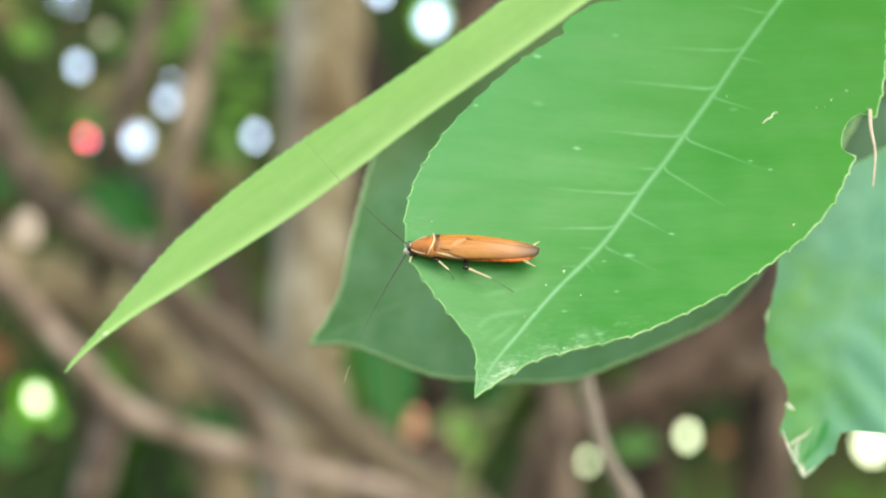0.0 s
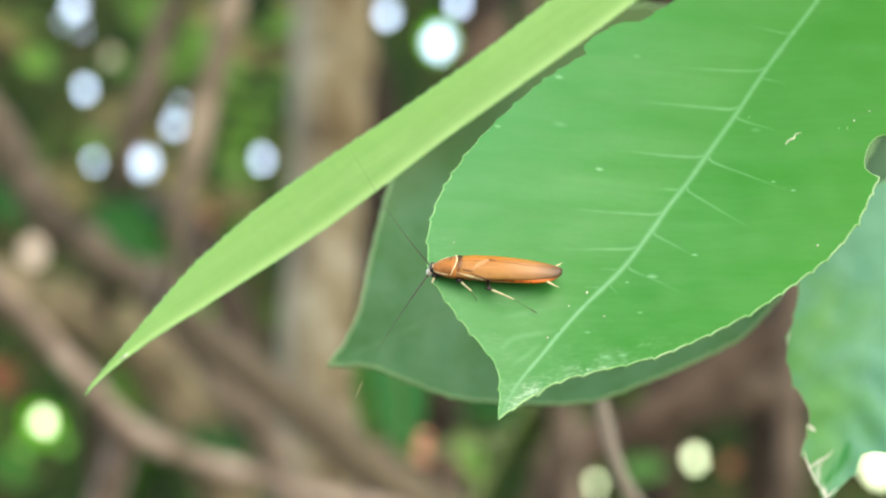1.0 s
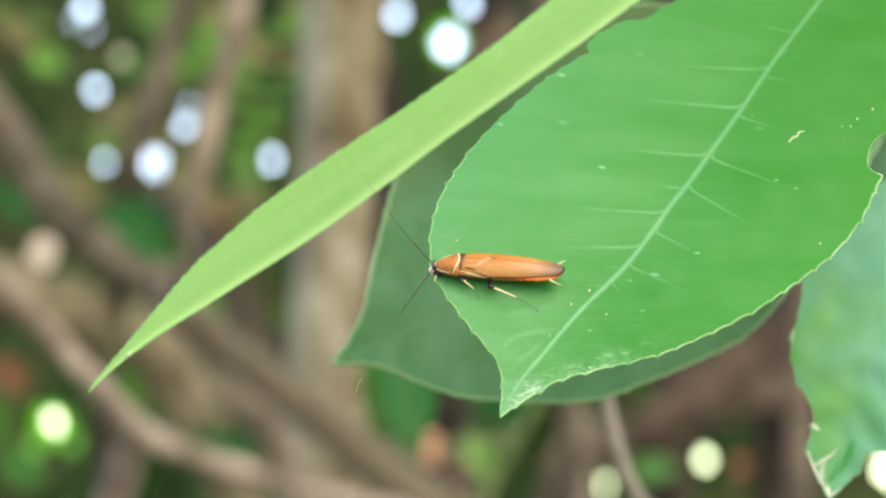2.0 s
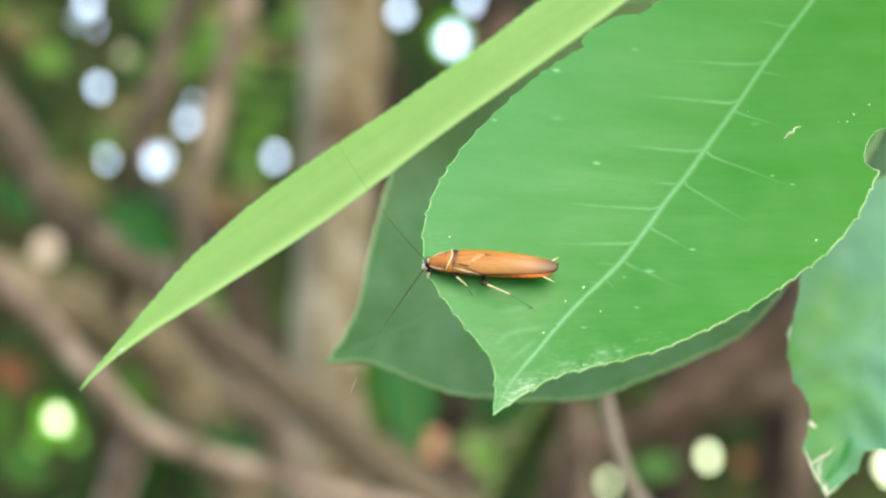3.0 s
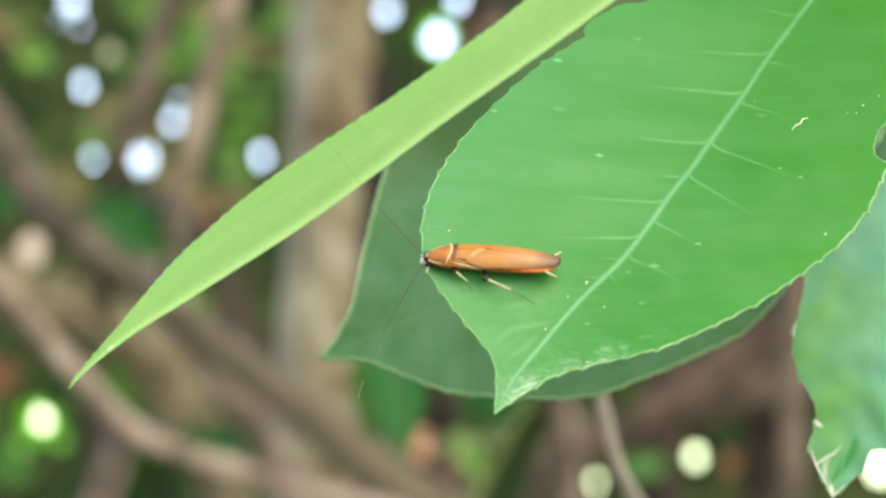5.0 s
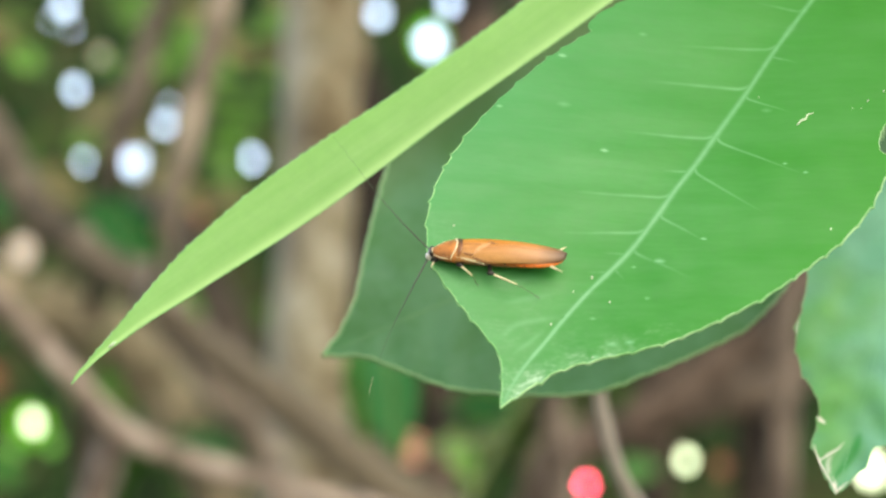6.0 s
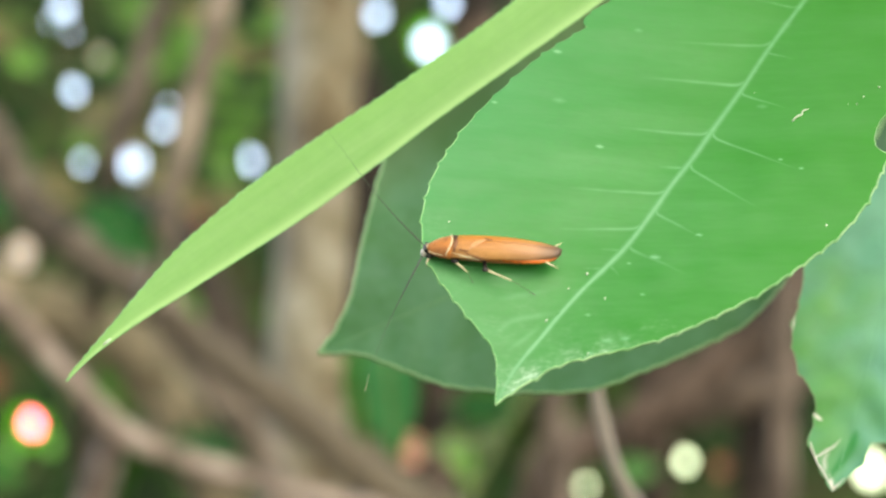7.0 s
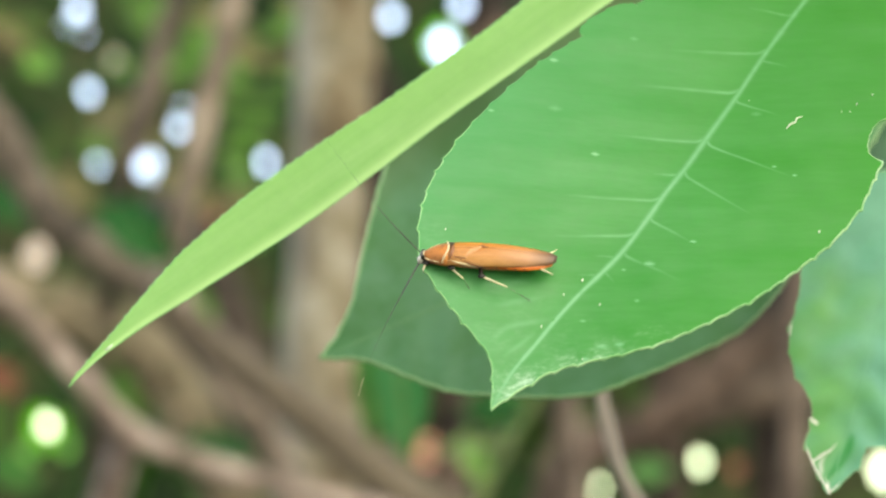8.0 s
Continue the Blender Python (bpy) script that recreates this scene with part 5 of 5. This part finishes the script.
    for k in range(3, 28):
        a = math.pi * (0.03 + 0.94 * k / 30)
        front.append(Vector((4.93, -0.34 * math.cos(a), 0.06 + 0.48 * math.sin(a))) * MM)
    tube("shield_rim", front, [0.045 * MM] * len(front), CREAM, bug, "cream front rim", 6)
    for side in (-1, 1):
        edge = [Vector((4.95 - 0.75 * u, side * curve_value(shield_w, 0.4 * u), 0.10)) * MM for u in (i / 10 for i in range(11))]
        tube("shield_margin", edge, [0.05 * MM] * 11, BLACK, bug, "black edge of the shield", 6)
        inner = []
        for i in range(11):
            u, v = 0.06 + 0.75 * i / 10, 0.93
            inner.append(Vector((4.95 - 1.55 * u, side * curve_value(shield_w, u) * v, 0.09 + curve_value(shield_h, u) * math.sqrt(1 - v * v))) * MM)
        tube("shield_line", inner, [0.04 * MM] * 11, CREAM, bug, "cream line inside the shield's edge", 6)
    # head
    ellipsoid("head", (4.98, 0, 0.16), (0.30, 0.38, 0.40), DUSKY, bug, "dusky head")
    ellipsoid("face", (5.20, 0.18, -0.08), (0.26, 0.30, 0.34), FACE, bug, "pale face")
    for side in (-1, 1):
        ellipsoid("eye", (5.0, side * 0.34, 0.30), (0.17, 0.13, 0.22), BLACK, bug, "black eye")
    # legs
    for side, mat in ((1, CREAM), (-1, CREAM)):
        if side > 0:
            front_foot, mid_foot, hind_foot = foot(6.3, 10.5), foot(7.3, 7.0), foot(9.2, 2.7)
            leg((4.45, 0.3, -0.12), [(4.75, 0.45, -0.2), (4.95, 0.95, -0.45), tuple(0.5 * (np.array((4.95, 0.95, -0.45)) + front_foot)), front_foot], bug, CREAM)
            leg((2.6, 0.6, -0.2), [(2.8, 1.0, -0.10), (1.8, 1.7, -0.55), tuple(0.5 * (np.array((1.8, 1.7, -0.55)) + mid_foot)), mid_foot], bug, SHANK)
            leg((0.6, 0.7, -0.3), [(0.45, 1.52, -0.40), (-1.55, 2.35, -0.68), tuple(0.6 * np.array((-1.55, 2.35, -0.68)) + 0.4 * np.array(hind_foot)), hind_foot], bug, SHANK)
        else:
            for x, dx in ((4.3, 0.9), (2.6, -0.4), (0.6, -1.6)):
                leg((x, -0.6, -0.2), [(x, -1.1, -0.3), (x + 0.5 * dx, -1.6, -0.1), (x + 0.8 * dx, -2.0, -0.6), (x + dx, -2.3, -1.1)], bug, mat)
    for side in (-1, 1):
        bent = ((-3.75, 0.62, -0.10), (-4.3, 1.0, -0.14), (-4.95, 1.42, -0.12)) if side > 0 else ((-4.15, -0.42, 0.0), (-4.6, -0.75, 0.08), (-5.15, -1.10, 0.22))
        tube("cercus", [Vector(p) * MM for p in bent], [0.10 * MM, 0.085 * MM, 0.02 * MM], CREAM, bug, "cream pointed tail feeler", 7)
    feelers = []
    for reach, bow, thick, tip in ((11.8, 0.15, 0.046, 0.005), (11.4, -0.5, 0.070, 0.004)):
        pts, radii = [], []
        for i in range(61):
            u = i / 60
            pts.append(Vector((reach * u, bow * math.sin(math.pi * u) + 0.12 * math.sin(5 * u), 0.1 * math.sin(3 * math.pi * u))) * MM)
            radii.append((thick * (1 - u) ** 1.8 + tip) * MM * (1 + 0.15 * (i % 2)))
        feelers.append(tube("feeler", pts, radii, FEELER_SKIN, bug, "long thin dusky feeler", 6))
        if bow < 0:
            tube("feeler_tip", pts[53:], [0.011 * MM] * 7 + [0.020 * MM], CREAM, feelers[-1], "pale tip of the feeler", 6)
    return bug, feelers


def turned(name, profile, material, parent, label="", sides=24):
    """A round piece about the y axis, from (radius, y) pairs in millimetres."""
    verts, faces = [], []
    for r, y in profile:
        verts += [Vector((r * math.cos(2 * math.pi * k / sides), y, r * math.sin(2 * math.pi * k / sides))) * MM for k in range(sides)]
    for i in range(len(profile) - 1):
        for k in range(sides):
            a, b = i * sides + k, i * sides + (k + 1) % sides
            faces.append((a, b, b + sides, a + sides))
    faces += [tuple(range(sides)), tuple(range(len(verts) - 1, len(verts) - sides - 1, -1))]
    return mesh_object(name, verts, faces, material, parent, label)


def red_lamp():
    """The red light that passes behind the gaps of the thicket."""
    thing = new("red_lamp")
    tagged(thing, "bright red glowing lamp passing beyond the thicket", "lamp")
    turned("housing", [(14, 34), (24, 32), (31, 22), (33, 6), (33, 0), (30.5, -1), (30, 2)], BLACK, thing, "dark round housing")
    turned("lens", [(29.8, 2), (29.5, -1), (25, -6), (16, -9.5), (6, -11), (1, -11.2)], RED_GLOW, thing, "glowing red domed lens")
    return thing


ground()
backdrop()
thicket_stems()
thicket_leaves()
twig_leaves()
BUG, FEELERS = insect()
LAMP = red_lamp()


def aim(root, angle):
    """A feeler's pose at its root, in the insect's millimetres: angle in degrees over the way straight ahead, set to
    fit the camera's view.
    """
    back = INSECT_AT.to_3x3().inverted()
    way = back @ Vector((-math.cos(radians(angle)), -0.03, math.sin(radians(angle))))
    return axes_pose(Vector(root) * MM, way, back @ Vector((0, -1, 0)))


def passing(t, x, z):
    """A place on the red lamp's way: x and z as seen in the plane of the gaps, the way itself behind it."""
    far = 3.3 / 1.9
    return t, Matrix.Translation((x * far, 3.3, 1.2 + (z - 1.2) * far))


def motions():
    upper, lower = FEELERS
    walk(LAMP, [passing(*row) for row in ((0.0, -0.3345, 1.2875), (0.3, -0.44, 1.30), (0.9, -0.62, 1.31), (2.6, -0.62, 1.30), (3.6, -0.43, 1.285), (3.88, -0.324, 1.2795), (4.04, -0.312, 1.2785),
                                          (4.3, -0.20, 1.235), (4.9, 0.10, 1.19), (5.3, 0.33, 1.08), (5.62, 0.29, 1.025), (5.75, 0.236, 1.010), (5.83, 0.226, 1.008), (5.90, 0.146, 0.988), (6.03, 0.134, 0.986),
                                          (6.3, -0.03, 0.985), (6.65, -0.21, 1.012), (6.90, -0.360, 1.040), (7.03, -0.372, 1.040), (7.3, -0.53, 1.06), (8.0, -0.88, 1.10))])
    walk(upper, [(t, aim((5.15, -0.15, 0.30), a)) for t, a in ((0.0, 44.5), (0.5, 45), (0.8, 52), (1.0, 55), (1.5, 52), (3.0, 52), (3.5, 50.5), (4.5, 49), (6.0, 49), (7.0, 49.5), (8.0, 49.5))])
    walk(lower, [(t, aim((5.15, 0.2, 0.0), a)) for t, a in ((0.0, -65), (0.5, -63), (1.0, -60), (1.5, -58.5), (3.0, -60), (3.5, -63.5), (4.5, -64), (6.0, -67), (7.0, -67.5), (8.0, -66))])


motions()
